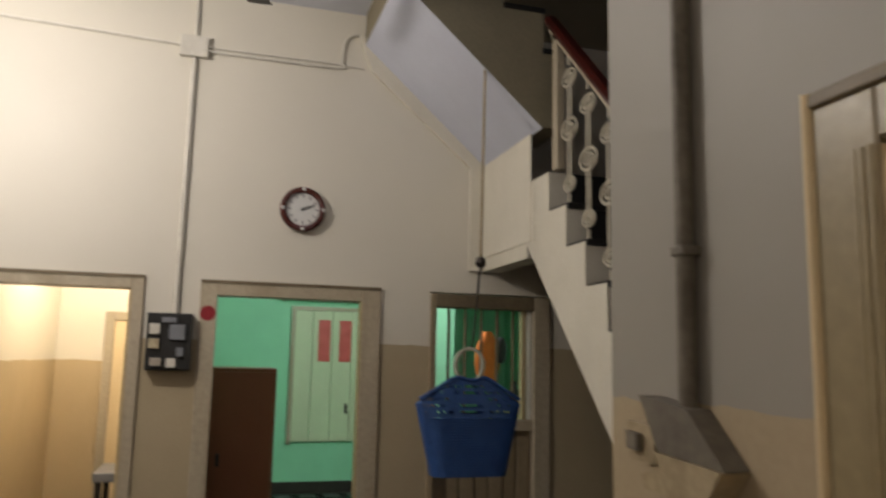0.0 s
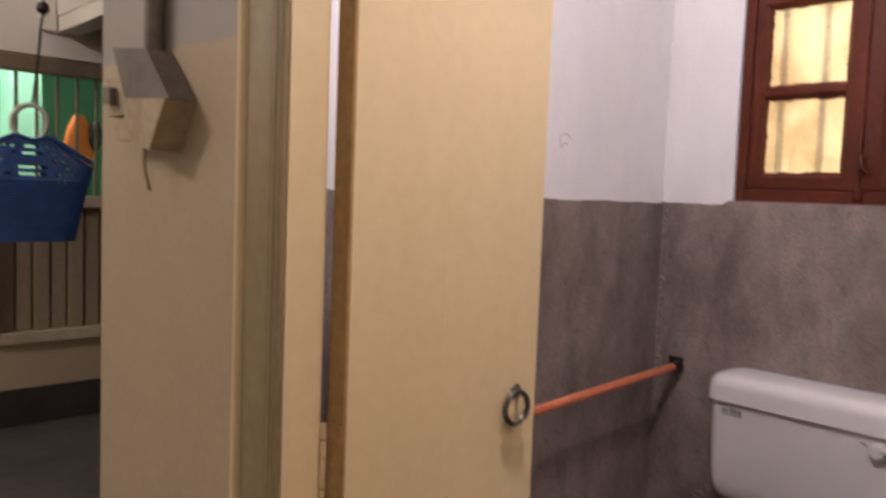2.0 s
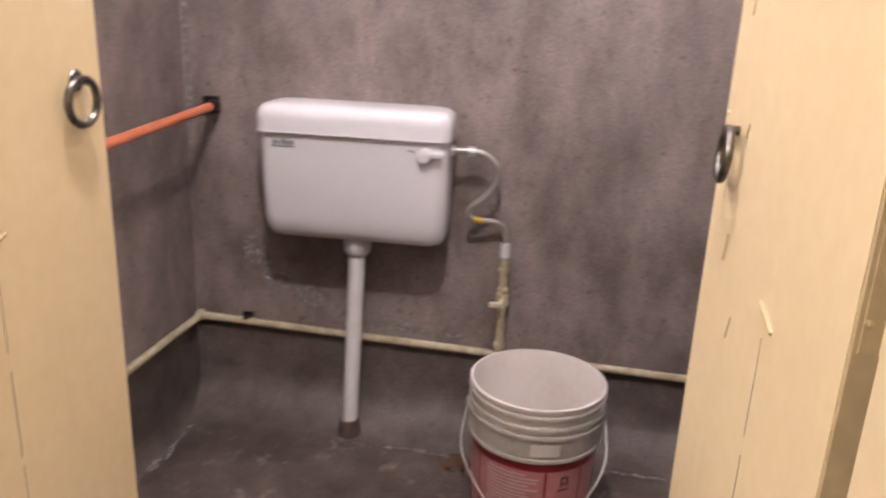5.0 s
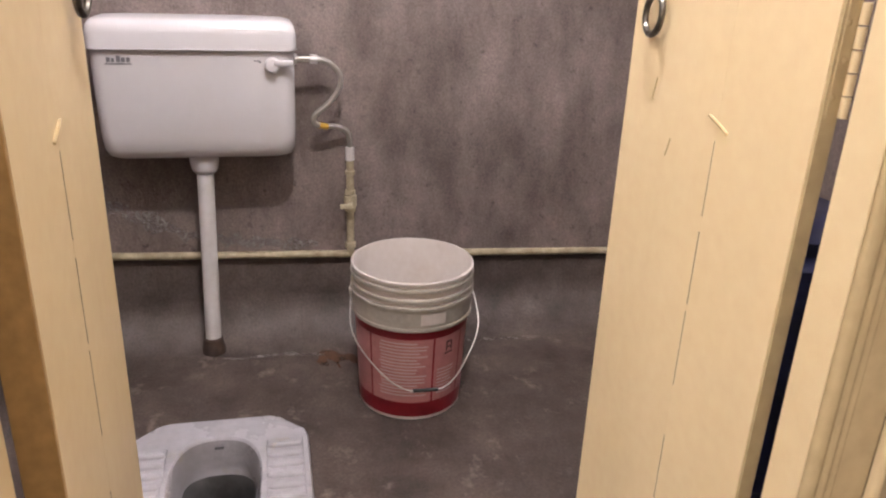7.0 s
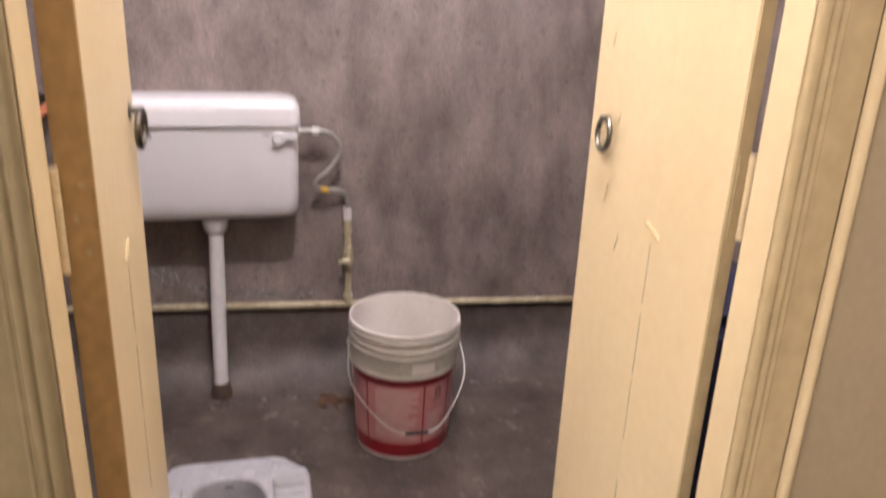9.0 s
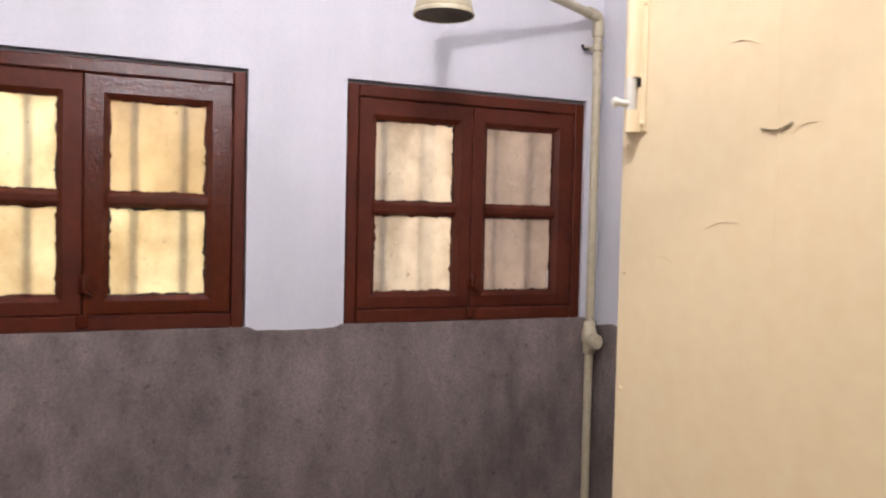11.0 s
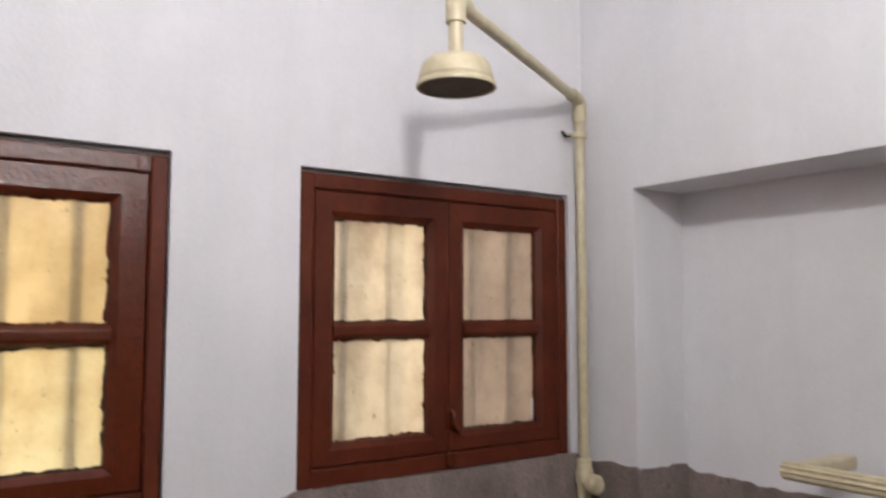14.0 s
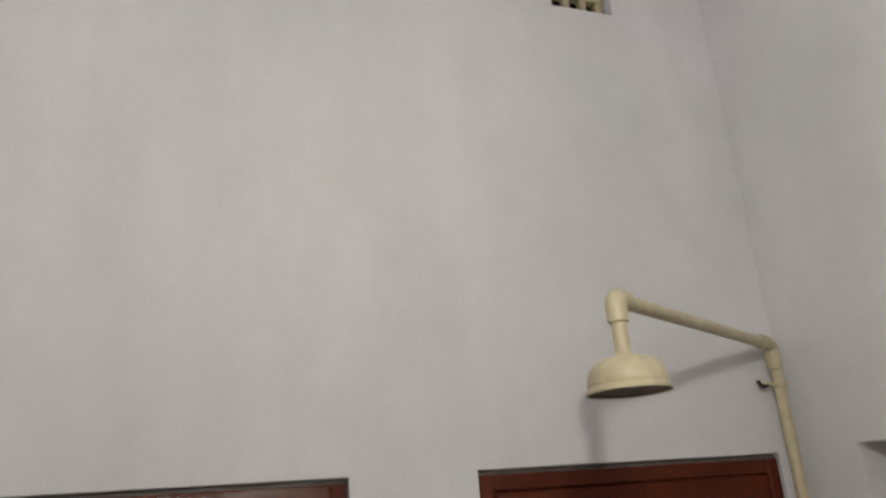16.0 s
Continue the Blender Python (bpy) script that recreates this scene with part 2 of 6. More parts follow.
M = dict(
    limewash=mat("limewash", (0.755, 0.730, 0.765), (0.645, 0.635, 0.655), rough=0.85, scale=2.6, amount=0.12, fine=120, bump=0.14, streak=True, third=(0.66, 0.655, 0.66), third_at=0.50, third_scale=1.0, blotch=0.10),
    cement=mat("cement_render", (0.246, 0.195, 0.177), (0.126, 0.096, 0.085), rough=0.62, scale=9.0, amount=0.5, fine=170, bump=0.55, streak=0.5, third=(0.085, 0.064, 0.057), third_at=0.585, third_scale=36, blotch=0.34),
    cement_floor=mat("cement_floor", (0.108, 0.080, 0.068), (0.050, 0.036, 0.030), rough=0.52, scale=8.0, amount=0.55, fine=130, bump=0.45, third=(0.205, 0.160, 0.140), third_at=0.565, third_scale=11, blotch=0.65),
    # Darker wall-foot cement, with the shade under the pipe put into its colour.
    shaded_foot_cement=mat("shaded_foot_cement", (0.128, 0.098, 0.086), (0.062, 0.047, 0.040), rough=0.58, scale=8.0, amount=0.5, fine=150, bump=0.5, third=(0.060, 0.045, 0.039), third_at=0.59, third_scale=30, blotch=0.5),
    seal=mat("grimy_rubber", (0.10, 0.06, 0.04), (0.05, 0.035, 0.03), rough=0.7, scale=20, amount=0.4),
    salt=mat("salt_bloom", (0.46, 0.42, 0.40), (0.29, 0.26, 0.25), rough=0.9, scale=30, amount=0.5, bump=0.3),
    rust=mat("rust_stain", (0.125, 0.055, 0.026), (0.070, 0.036, 0.022), rough=0.7, scale=14, amount=0.5),
    hall_wall=two_coat("hall_wall_paint", (0.44, 0.36, 0.235), (0.70, 0.66, 0.57), 1.765),
    # Upper cream coat darkened here: the low light is put into its colour.
    near_wall_dimmed=two_coat("near_wall_dimmed_paint", (0.41, 0.33, 0.22), (0.31, 0.292, 0.26), 1.615),
    yellow_wall=two_coat("yellow_room_paint", (0.55, 0.43, 0.26), (0.78, 0.73, 0.62), 1.62),
    ceiling=mat("ceiling_paint", (0.68, 0.70, 0.78), rough=0.9, scale=1.2, amount=0.08, bump=0.05),
    soffit=mat("stair_soffit_paint", (0.62, 0.65, 0.76), (0.56, 0.58, 0.68), rough=0.85, scale=1.4, amount=0.08, bump=0.05),
    stair_white=mat("stair_paint", (0.70, 0.66, 0.56), rough=0.7, scale=2, amount=0.10, bump=0.06),
    # Olive stair paint, the dimness of the stairwell put into the colour.
    stair_side_shaded=mat("shaded_stair_olive", (0.24, 0.205, 0.135), rough=0.6, scale=2, amount=0.14, bump=0.06),
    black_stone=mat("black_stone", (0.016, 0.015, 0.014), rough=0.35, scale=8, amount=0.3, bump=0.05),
    hall_floor=mat("hall_floor_stone", (0.10, 0.09, 0.078), (0.05, 0.045, 0.04), rough=0.35, scale=2.5, amount=0.4, fine=70, bump=0.08),
    skirting=mat("dark_skirting", (0.045, 0.04, 0.035), rough=0.4, scale=5, amount=0.3, bump=0.05),
    green_wall=mat("green_wall_paint", (0.33, 0.70, 0.47), (0.29, 0.63, 0.42), rough=0.6, scale=1.2, amount=0.08, bump=0.05),
    tile_dark=mat("dark_tile", (0.035, 0.045, 0.04), rough=0.25, scale=12, amount=0.4, bump=0.03),
    tile_light=mat("light_tile", (0.10, 0.125, 0.11), rough=0.3, scale=12, amount=0.4, bump=0.03),
    cream_paint=mat("cream_door_paint", (0.74, 0.60, 0.375), (0.68, 0.54, 0.325), rough=0.42, scale=3, amount=0.12, fine=45, bump=0.10, streak=True, spec=0.5),
    frame_paint=mat("olive_frame_paint", (0.52, 0.41, 0.24), (0.43, 0.335, 0.185), rough=0.26, scale=5, amount=0.2, fine=40, bump=0.16, streak=True, spec=0.5),
    # Frame paint for north jamb and head, its colour darkened for grazing light.
    jamb_shaded=mat("shaded_glossy_jamb_paint", (0.30, 0.24, 0.138), (0.22, 0.172, 0.092), rough=0.36, scale=6, amount=0.25, fine=45, bump=0.22, streak=True, spec=0.55),
    hall_frame=mat("hall_frame_paint", (0.46, 0.40, 0.30), (0.36, 0.30, 0.21), rough=0.42, scale=5, amount=0.2, fine=40, bump=0.10, streak=True),
    # Brown hatch boards, the shadow on them put into the colour.
    board=mat("shaded_board_paint", (0.30, 0.235, 0.15), (0.24, 0.185, 0.115), rough=0.45, scale=5, amount=0.2, fine=40, bump=0.1, streak=True),
    frame_dark=mat("dark_frame_edge", (0.20, 0.155, 0.095), rough=0.5, scale=6, amount=0.3, fine=40, bump=0.1, streak=True),
    raw_wood=mat("bare_wood_edge", (0.42, 0.27, 0.11), (0.32, 0.19, 0.075), rough=0.6, scale=7, amount=0.35, fine=70, bump=0.15, streak=True),
    red_oxide=mat("red_oxide_paint", (0.092, 0.0165, 0.0050), (0.060, 0.0105, 0.0035), rough=0.50, scale=9, amount=0.3, fine=60, bump=0.14, spec=0.22),
    red_rough=mat("crinkled_red_paint", (0.090, 0.0155, 0.0048), (0.056, 0.0100, 0.0035), rough=0.17, scale=60, amount=0.3, fine=120, bump=0.20, spec=0.36),
    plaster_edge=mat("bare_plaster_edge", (0.20, 0.185, 0.18), rough=0.9, scale=20, amount=0.3, bump=0.3),
    pane_yellow=pane_glass("yellow_smeared_glass", (0.86, 0.80, 0.60), (0.58, 0.46, 0.27)),
    pane_brown=pane_glass("brown_smeared_glass", (0.74, 0.64, 0.44), (0.50, 0.39, 0.22)),
    pane_cream=pane_glass("cream_smeared_glass", (0.88, 0.80, 0.66), (0.52, 0.42, 0.30)),
    pane_bare=pane_glass("bare_glass", (0.97, 0.96, 0.94), (0.93, 0.92, 0.90)),
    pane_dull=pane_glass("dull_smeared_glass", (0.64, 0.55, 0.46), (0.38, 0.31, 0.25)),
    iron=mat("dark_iron", (0.05, 0.042, 0.036), rough=0.42, metal=0.8, scale=30, amount=0.4, bump=0.15),
    worn_iron=mat("worn_iron", (0.22, 0.20, 0.17), (0.06, 0.05, 0.045), rough=0.35, metal=0.9, scale=40, amount=0.5, bump=0.1),
    ceramic=mat("white_plastic", (0.66, 0.635, 0.645), (0.63, 0.60, 0.605), rough=0.22, scale=2, amount=0.03, bump=0.0, spec=0.5),
    pan_ceramic=mat("grey_pan_ceramic", (0.50, 0.48, 0.51), (0.40, 0.38, 0.395), rough=0.28, scale=6, amount=0.15, fine=40, bump=0.05, third=(0.44, 0.38, 0.31), third_at=0.62, third_scale=12),
    # Stained ceramic, with the shade of the recess put into the dark grey.
    throat=mat("stained_shaded_throat", (0.075, 0.072, 0.072), (0.030, 0.028, 0.026), rough=0.35, scale=9, amount=0.4, bump=0.1),
    pvc=mat("white_pvc_pipe", (0.70, 0.67, 0.66), (0.60, 0.57, 0.55), rough=0.35, scale=8, amount=0.12, bump=0.03),
    cream_pipe=mat("cream_painted_pipe", (0.58, 0.51, 0.35), (0.47, 0.40, 0.26), rough=0.38, scale=14, amount=0.22, fine=60, bump=0.12, spec=0.5),
    dirty_pipe=mat("dirty_cream_pipe", (0.50, 0.43, 0.29), (0.30, 0.24, 0.15), rough=0.5, scale=16, amount=0.35, bump=0.15),
    orange=mat("orange_pvc_pipe", (0.54, 0.165, 0.08), (0.44, 0.12, 0.055), rough=0.42, scale=10, amount=0.2, bump=0.05),
    bucket_white=mat("bucket_plastic", (0.70, 0.64, 0.60), (0.62, 0.55, 0.50), rough=0.4, scale=5, amount=0.14, bump=0.04),
    bucket_rib=mat("bucket_rib_plastic", (0.46, 0.42, 0.36), (0.36, 0.32, 0.27), rough=0.4, scale=9, amount=0.25, bump=0.05),
    bucket_red=mat("bucket_red_print", (0.27, 0.012, 0.022), (0.21, 0.012, 0.02), rough=0.35, scale=8, amount=0.25),
    bucket_pink=mat("bucket_pink_print", (0.50, 0.22, 0.21), (0.43, 0.17, 0.165), rough=0.38, scale=7, amount=0.2),
    print_pale=mat("pale_print", (0.60, 0.42, 0.40), rough=0.4, amount=0.1),
    print_dark=mat("dark_print", (0.10, 0.035, 0.04), rough=0.4, amount=0.1),
    grey_print=mat("grey_print", (0.19, 0.185, 0.20), rough=0.4, amount=0.1),
    steel=mat("braided_steel", (0.62, 0.59, 0.55), (0.45, 0.42, 0.38), rough=0.32, metal=0.75, scale=60, amount=0.3, bump=0.2),
    yellow_tag=mat("yellow_tag", (0.70, 0.42, 0.06), rough=0.5, amount=0.2),
    black_plastic=mat("black_plastic", (0.018, 0.018, 0.018), rough=0.45, amount=0.2, scale=12),
    white_paint=mat("white_fittings", (0.66, 0.63, 0.56), rough=0.5, amount=0.15, scale=10),
    clock_face=mat("clock_face", (0.62, 0.62, 0.60), rough=0.4, amount=0.05),
    bag_blue=mat("blue_woven_plastic", (0.030, 0.085, 0.27), (0.022, 0.062, 0.20), rough=0.38, scale=18, amount=0.3, bump=0.1),
    clear_ring=mat("milky_plastic_handle", (0.50, 0.50, 0.42), rough=0.2, amount=0.1, spec=0.7),
    brown_steel=mat("brown_steel_cupboard", (0.22, 0.078, 0.034), (0.19, 0.066, 0.03), rough=0.4, scale=2, amount=0.12, bump=0.03),
    shutter=mat("pale_shutter_paint", (0.58, 0.62, 0.44), (0.52, 0.56, 0.39), rough=0.5, scale=3, amount=0.12, bump=0.06, streak=True),
    red_pane=mat("red_pane_cloth", (0.60, 0.10, 0.09), (0.48, 0.07, 0.06), rough=0.5, scale=9, amount=0.2),
    rail_wood=mat("dark_red_handrail", (0.085, 0.016, 0.012), (0.05, 0.012, 0.009), rough=0.22, scale=6, amount=0.3, bump=0.05, streak=True, spec=0.6),
    baluster=mat("cream_iron_paint", (0.50, 0.46, 0.37), (0.38, 0.34, 0.26), rough=0.4, scale=20, amount=0.25, bump=0.1),
    orange_cloth=mat("orange_cloth", (0.72, 0.20, 0.035), (0.60, 0.15, 0.03), rough=0.8, scale=9, amount=0.2, bump=0.2),
    lime=mat("lime_plastic", (0.30, 0.36, 0.03), rough=0.5, amount=0.2),
    grey_top=mat("grey_table_top", (0.20, 0.21, 0.23), rough=0.4, amount=0.15, scale=6),
    switch_old=mat("grimy_switch_board", (0.42, 0.34, 0.22), (0.30, 0.24, 0.15), rough=0.55, scale=16, amount=0.3, bump=0.12),
    switch_dark=mat("grimy_board_top", (0.17, 0.15, 0.12), (0.11, 0.095, 0.075), rough=0.6, scale=16, amount=0.3, bump=0.12),
    blue_drum=mat("dark_blue_plastic", (0.012, 0.018, 0.075), rough=0.4, amount=0.2, scale=8),
)


def ragged(m, scale, cut, span=0.16):
    """Lets a crust break up into flecks."""
    nt = m.node_tree
    n, l = nt.nodes, nt.links
    tc, ns, mr = n.new("ShaderNodeTexCoord"), n.new("ShaderNodeTexNoise"), n.new("ShaderNodeMapRange")
    ns.inputs["Scale"].default_value, ns.inputs["Detail"].default_value, ns.inputs["Roughness"].default_value = scale, 8, 0.75
    mr.inputs["From Min"].default_value, mr.inputs["From Max"].default_value = cut, cut + span
    l.new(tc.outputs["Object"], ns.inputs["Vector"])
    l.new(ns.outputs[0], mr.inputs["Value"])
    l.new(mr.outputs[0], n["Principled BSDF"].inputs["Alpha"])


ragged(M["salt"], 70, 0.34, 0.36)
ragged(M["rust"], 16, 0.30)


# ---- building helpers ----
def weld(bm, verts, faces, m=None):
    vs = [bm.verts.new(m @ Vector(v) if m else v) for v in verts]
    for f in faces:
        try:
            bm.faces.new([vs[i] for i in f])
        except ValueError:
            pass
    return vs


def box(bm, x0, x1, y0, y1, z0, z1, bev=0.0, m=None):
    """A block, with chamfered edges where bev is given."""
    x0, x1 = min(x0, x1), max(x0, x1)
    y0, y1 = min(y0, y1), max(y0, y1)
    z0, z1 = min(z0, z1), max(z0, z1)
    tmp = bmesh.new()
    bmesh.ops.create_cube(tmp, size=1)
    for v in tmp.verts:
        v.co = ((x0 + x1) / 2 + v.co.x * (x1 - x0), (y0 + y1) / 2 + v.co.y * (y1 - y0), (z0 + z1) / 2 + v.co.z * (z1 - z0))
    if bev:
        bmesh.ops.bevel(tmp, geom=tmp.edges[:], offset=bev, segments=2 if bev > 0.004 else 1, affect="EDGES", profile=0.5)
    tmp.verts.index_update()
    weld(bm, [v.co.copy() for v in tmp.verts], [[v.index for v in f.verts] for f in tmp.faces], m)
    tmp.free()
    return bm


def loft(bm, loops, caps=(True, True), close=True):
    """Joins rings of equal count into a skin."""
    rings = [[bm.verts.new(p) for p in lp] for lp in loops]
    n = len(rings[0])
    for a, b in zip(rings, rings[1:]):
        for i in range(n if close else n - 1):
            j = (i + 1) % n
            bm.faces.new((a[i], a[j], b[j], b[i]))
    if caps[0]:
        bm.faces.new(rings[0][::-1])
    if caps[1]:
        bm.faces.new(rings[-1])
    return bm


def tube(bm, pts, r, seg=10, r_end=None, caps=True):
    """A round bar along points."""
    pts = [Vector(p) for p in pts]
    loops, up = [], None
    for i, p in enumerate(pts):
        d = (pts[min(i + 1, len(pts) - 1)] - pts[max(i - 1, 0)]).normalized()
        if up is None:
            up = d.orthogonal().normalized()
        up = (up - d * up.dot(d)).normalized()
        side = d.cross(up)
        rr = r if r_end is None else r + (r_end - r) * i / (len(pts) - 1)
        loops.append([p + (up * math.cos(a) + side * math.sin(a)) * rr for a in [2 * math.pi * k / seg for k in range(seg)]])
    return loft(bm, loops, (caps, caps))


def smooth_path(pts, n=6):
    """Catmull-Rom through points."""
    pts = [Vector(p) for p in pts]
    ext = [pts[0] * 2 - pts[1], *pts, pts[-1] * 2 - pts[-2]]
    out = []
    for i in range(1, len(ext) - 2):
        p0, p1, p2, p3 = ext[i - 1:i + 3]
        for k in range(n):
            t = k / n
            out.append(0.5 * ((2 * p1) + (p2 - p0) * t + (2 * p0 - 5 * p1 + 4 * p2 - p3) * t * t + (3 * p1 - p0 - 3 * p2 + p3) * t ** 3))
    out.append(pts[-1])
    return out


def lathe(bm, prof, at, seg=32, axis="z", caps=(False, False)):
    """Turns a profile of (radius, height) about an axis through at."""
    loops = []
    for r, h in prof:
        lp = []
        for k in range(seg):
            a = 2 * math.pi * k / seg
            c, s = r * math.cos(a), r * math.sin(a)
            off = {"z": (c, s, h), "x": (h, c, s), "y": (s, h, c)}[axis]
            lp.append(Vector(at) + Vector(off))
        loops.append(lp)
    return loft(bm, loops, caps)


def ring(bm, at, R, r, normal=(0, 1, 0), seg=28, sy=1.0):
    """A torus, its hole along normal; sy stretches it upright."""
    q = Vector((0, 0, 1)).rotation_difference(Vector(normal)).to_matrix()
    loops = []
    for k in range(seg):
        a = 2 * math.pi * k / seg
        c = Vector((math.cos(a) * R, math.sin(a) * R * sy, 0))
        d = Vector((math.cos(a), math.sin(a), 0))
        loops.append([Vector(at) + q @ (c + d * math.cos(b) * r + Vector((0, 0, math.sin(b) * r))) for b in [2 * math.pi * j / 8 for j in range(8)]])
    loops.append(loops[0])
    loft(bm, loops, (False, False))
    bmesh.ops.remove_doubles(bm, verts=bm.verts[:], dist=1e-6)
    return bm


def mesh(name, bm, material, smooth=False):
    bmesh.ops.recalc_face_normals(bm, faces=bm.faces[:])
    me = bpy.data.meshes.new(name)
    bm.to_mesh(me)
    bm.free()
    me.materials.append(material)
    if smooth:
        me.polygons.foreach_set("use_smooth", [True] * len(me.polygons))
        me.set_sharp_from_angle(angle=radians(38))
    return me


def solid(name, bm, material, label, category, kind="", group="", smooth=False):
    return tagged(new(name, mesh(name, bm, material, smooth)), label, category, group, kind)


def thing(name, at, label, category, group="", kind=""):
    ob = new(name)
    ob.location, ob.empty_display_size = at, 0.05
    return tagged(ob, label, category, group, kind)


def part(name, bm, material, parent, label="", smooth=False):
    ob = new(name, mesh(name, bm, material, smooth))
    ob.parent = parent
    if parent.type == "EMPTY":
        ob.matrix_parent_inverse = Matrix.Translation(parent.location).inverted()
    return tagged(ob, label)


def B(*a, bev=0.0):
    return box(bmesh.new(), *a, bev)


def wall_with_holes(x0, x1, y0, y1, z0, z1, holes, axis):
    """One connected wall with rectangular openings (a0, a1, z0, z1) along axis x or y."""
    bm = bmesh.new()
    lo, hi, t0, t1 = (y0, y1, x0, x1) if axis == "y" else (x0, x1, y0, y1)
    us = sorted({lo, hi, *[h[0] for h in holes], *[h[1] for h in holes]})
    vs = sorted({z0, z1, *[max(h[2], z0) for h in holes], *[h[3] for h in holes]})
    full = {(i, j) for i in range(len(us) - 1) for j in range(len(vs) - 1)
            if not any(h[0] < (us[i] + us[i + 1]) / 2 < h[1] and h[2] < (vs[j] + vs[j + 1]) / 2 < h[3] for h in holes)}
    seen = {}

    def vert(i, j, t):
        if (i, j, t) not in seen:
            seen[i, j, t] = bm.verts.new((t, us[i], vs[j]) if axis == "y" else (us[i], t, vs[j]))
        return seen[i, j, t]

    for i, j in full:
        for t in (t0, t1):
            bm.faces.new([vert(i, j, t), vert(i + 1, j, t), vert(i + 1, j + 1, t), vert(i, j + 1, t)])
        for (di, dj), (a, b) in {(-1, 0): ((i, j), (i, j + 1)), (1, 0): ((i + 1, j), (i + 1, j + 1)), (0, -1): ((i, j), (i + 1, j)), (0, 1): ((i, j + 1), (i + 1, j + 1))}.items():
            if (i + di, j + dj) not in full:
                bm.faces.new([vert(*a, t0), vert(*b, t0), vert(*b, t1), vert(*a, t1)])
    return bm

# ---- bathroom: the shell ----
EX, NY, SY, WX = 2.61, 1.53, -0.44, 1.0
solid("wall_east", wall_with_holes(EX, EX + 0.25, -0.75, 1.68, 0, 3.7, [(0.592, 1.302, 1.42, 2.065), (-0.388, 0.340, 1.42, 2.065), (-0.15, 0.03, 3.19, 3.40)], "y"),
      M["limewash"], "bluish-white limewashed wall above grey cement, with two windows", "wall", "structure")
solid("wall_north", B(0.955, EX, NY, 1.68, 0, 3.85), M["limewash"], "bluish-white limewashed bathroom wall", "wall", "structure")
bm = bmesh.new()
box(bm, 2.44, EX, -0.75, SY, 0, 3.7)
box(bm, WX, 1.30, -0.75, SY, 0, 3.7)
box(bm, 1.30, 2.44, -0.75, SY, 2.066, 3.7)
box(bm, 1.30, 2.44, -0.75, -0.615, 0, 2.066)
solid("wall_south", bm, M["limewash"], "bluish-white wall with a shallow bricked-up doorway recess", "wall", "structure")
solid("wall_west", wall_with_holes(0.97, WX, -0.75, NY, 0, 3.7, [(0.206, 1.168, 0, 2.015)], "y"), M["limewash"], "bathroom side of the door wall, limewashed", "wall", "structure")
solid("ceiling", B(WX, EX + 0.25, -0.75, NY, 3.7, 3.85), M["ceiling"], "pale painted bathroom ceiling", "ceiling", "structure")


RAGGED = ("dado_south", "dado_recess_side", "dado_recess")


def dado(name, *a):
    """A coat of cement render with an uneven top edge."""
    x0, x1, y0, y1, top = a
    bm = bmesh.new()
    along_x = abs(x1 - x0) > abs(y1 - y0)
    n = max(2, int(max(abs(x1 - x0), abs(y1 - y0)) / 0.02))
    rows = []
    for i in range(n + 1):
        f = i / n
        x, y = (x0 + (x1 - x0) * f, None) if along_x else (None, y0 + (y1 - y0) * f)
        z = top + noise.noise(Vector((7.3 * (x or x0), 7.3 * (y or y0), 1.7))) * (0.006 if name not in RAGGED else 0.016) + noise.noise(Vector((31 * (x or x0), 31 * (y or y0), 4.1))) * (0.003 if name not in RAGGED else 0.007)
        if name == "dado_east" and (-0.40 < y < 0.352 or 0.58 < y < 1.315):
            z = 1.4235 + 0.25 * (z - top)
        if along_x:
            rows.append([(x, y0, 0), (x, y1, 0), (x, y1, z), (x, y0, z)])
        else:
            rows.append([(x0, y, 0), (x1, y, 0), (x1, y, z), (x0, y, z)])
    loft(bm, rows)
    return solid(name, bm, M["cement"], "grey cement render with pits and pale streaks", "wall render", "structure")


dado("dado_east", EX - 0.008, EX, SY, NY, 1.413)
dado("dado_north", WX, EX - 0.008, NY - 0.008, NY, 1.410)
dado("dado_south", 2.44, EX - 0.008, SY, SY + 0.008, 1.402)
dado("dado_recess_side", 2.432, 2.440, -0.607, SY + 0.008, 1.396)
dado("dado_recess", 1.30, 2.432, -0.615, -0.607, 1.388)
dado("dado_west_a", WX, WX + 0.008, 1.16, NY - 0.008, 1.41)
dado("dado_west_b", WX, WX + 0.008, SY, 0.206, 1.41)

bm = bmesh.new()
PX0, PX1, PY0, PY1 = 1.53, 2.08, 0.80, 1.14


def rect(x0, x1, y0, y1, z):
    return [(x0, y0, z), (x1, y0, z), (x1, y1, z), (x0, y1, z)]


FLOOR = (WX - 0.03, EX + 0.05, -0.65, NY + 0.05)
loft(bm, [rect(*FLOOR, -0.1), rect(*FLOOR, 0), rect(PX0, PX1, PY0, PY1, 0), rect(PX0, PX1, PY0, PY1, -0.1)], (False, False))
solid("floor_bathroom", bm, M["cement_floor"], "damp dark grey cement floor with stains", "floor", "structure")


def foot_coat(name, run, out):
    """A thin darker cement coat up to the pipe line, pipe shade in its colour; run gives its two ends (x, y, top)."""
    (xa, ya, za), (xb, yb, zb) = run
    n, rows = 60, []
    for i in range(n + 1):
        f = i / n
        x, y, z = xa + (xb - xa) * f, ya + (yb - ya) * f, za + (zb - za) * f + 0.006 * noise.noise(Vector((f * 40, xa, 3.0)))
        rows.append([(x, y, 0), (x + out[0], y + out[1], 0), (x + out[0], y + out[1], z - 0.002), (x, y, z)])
    return solid(name, loft(bmesh.new(), rows), M["shaded_foot_cement"], "darker cement coat below the water pipe, pipe shade put into its colour", "wall render", "structure")


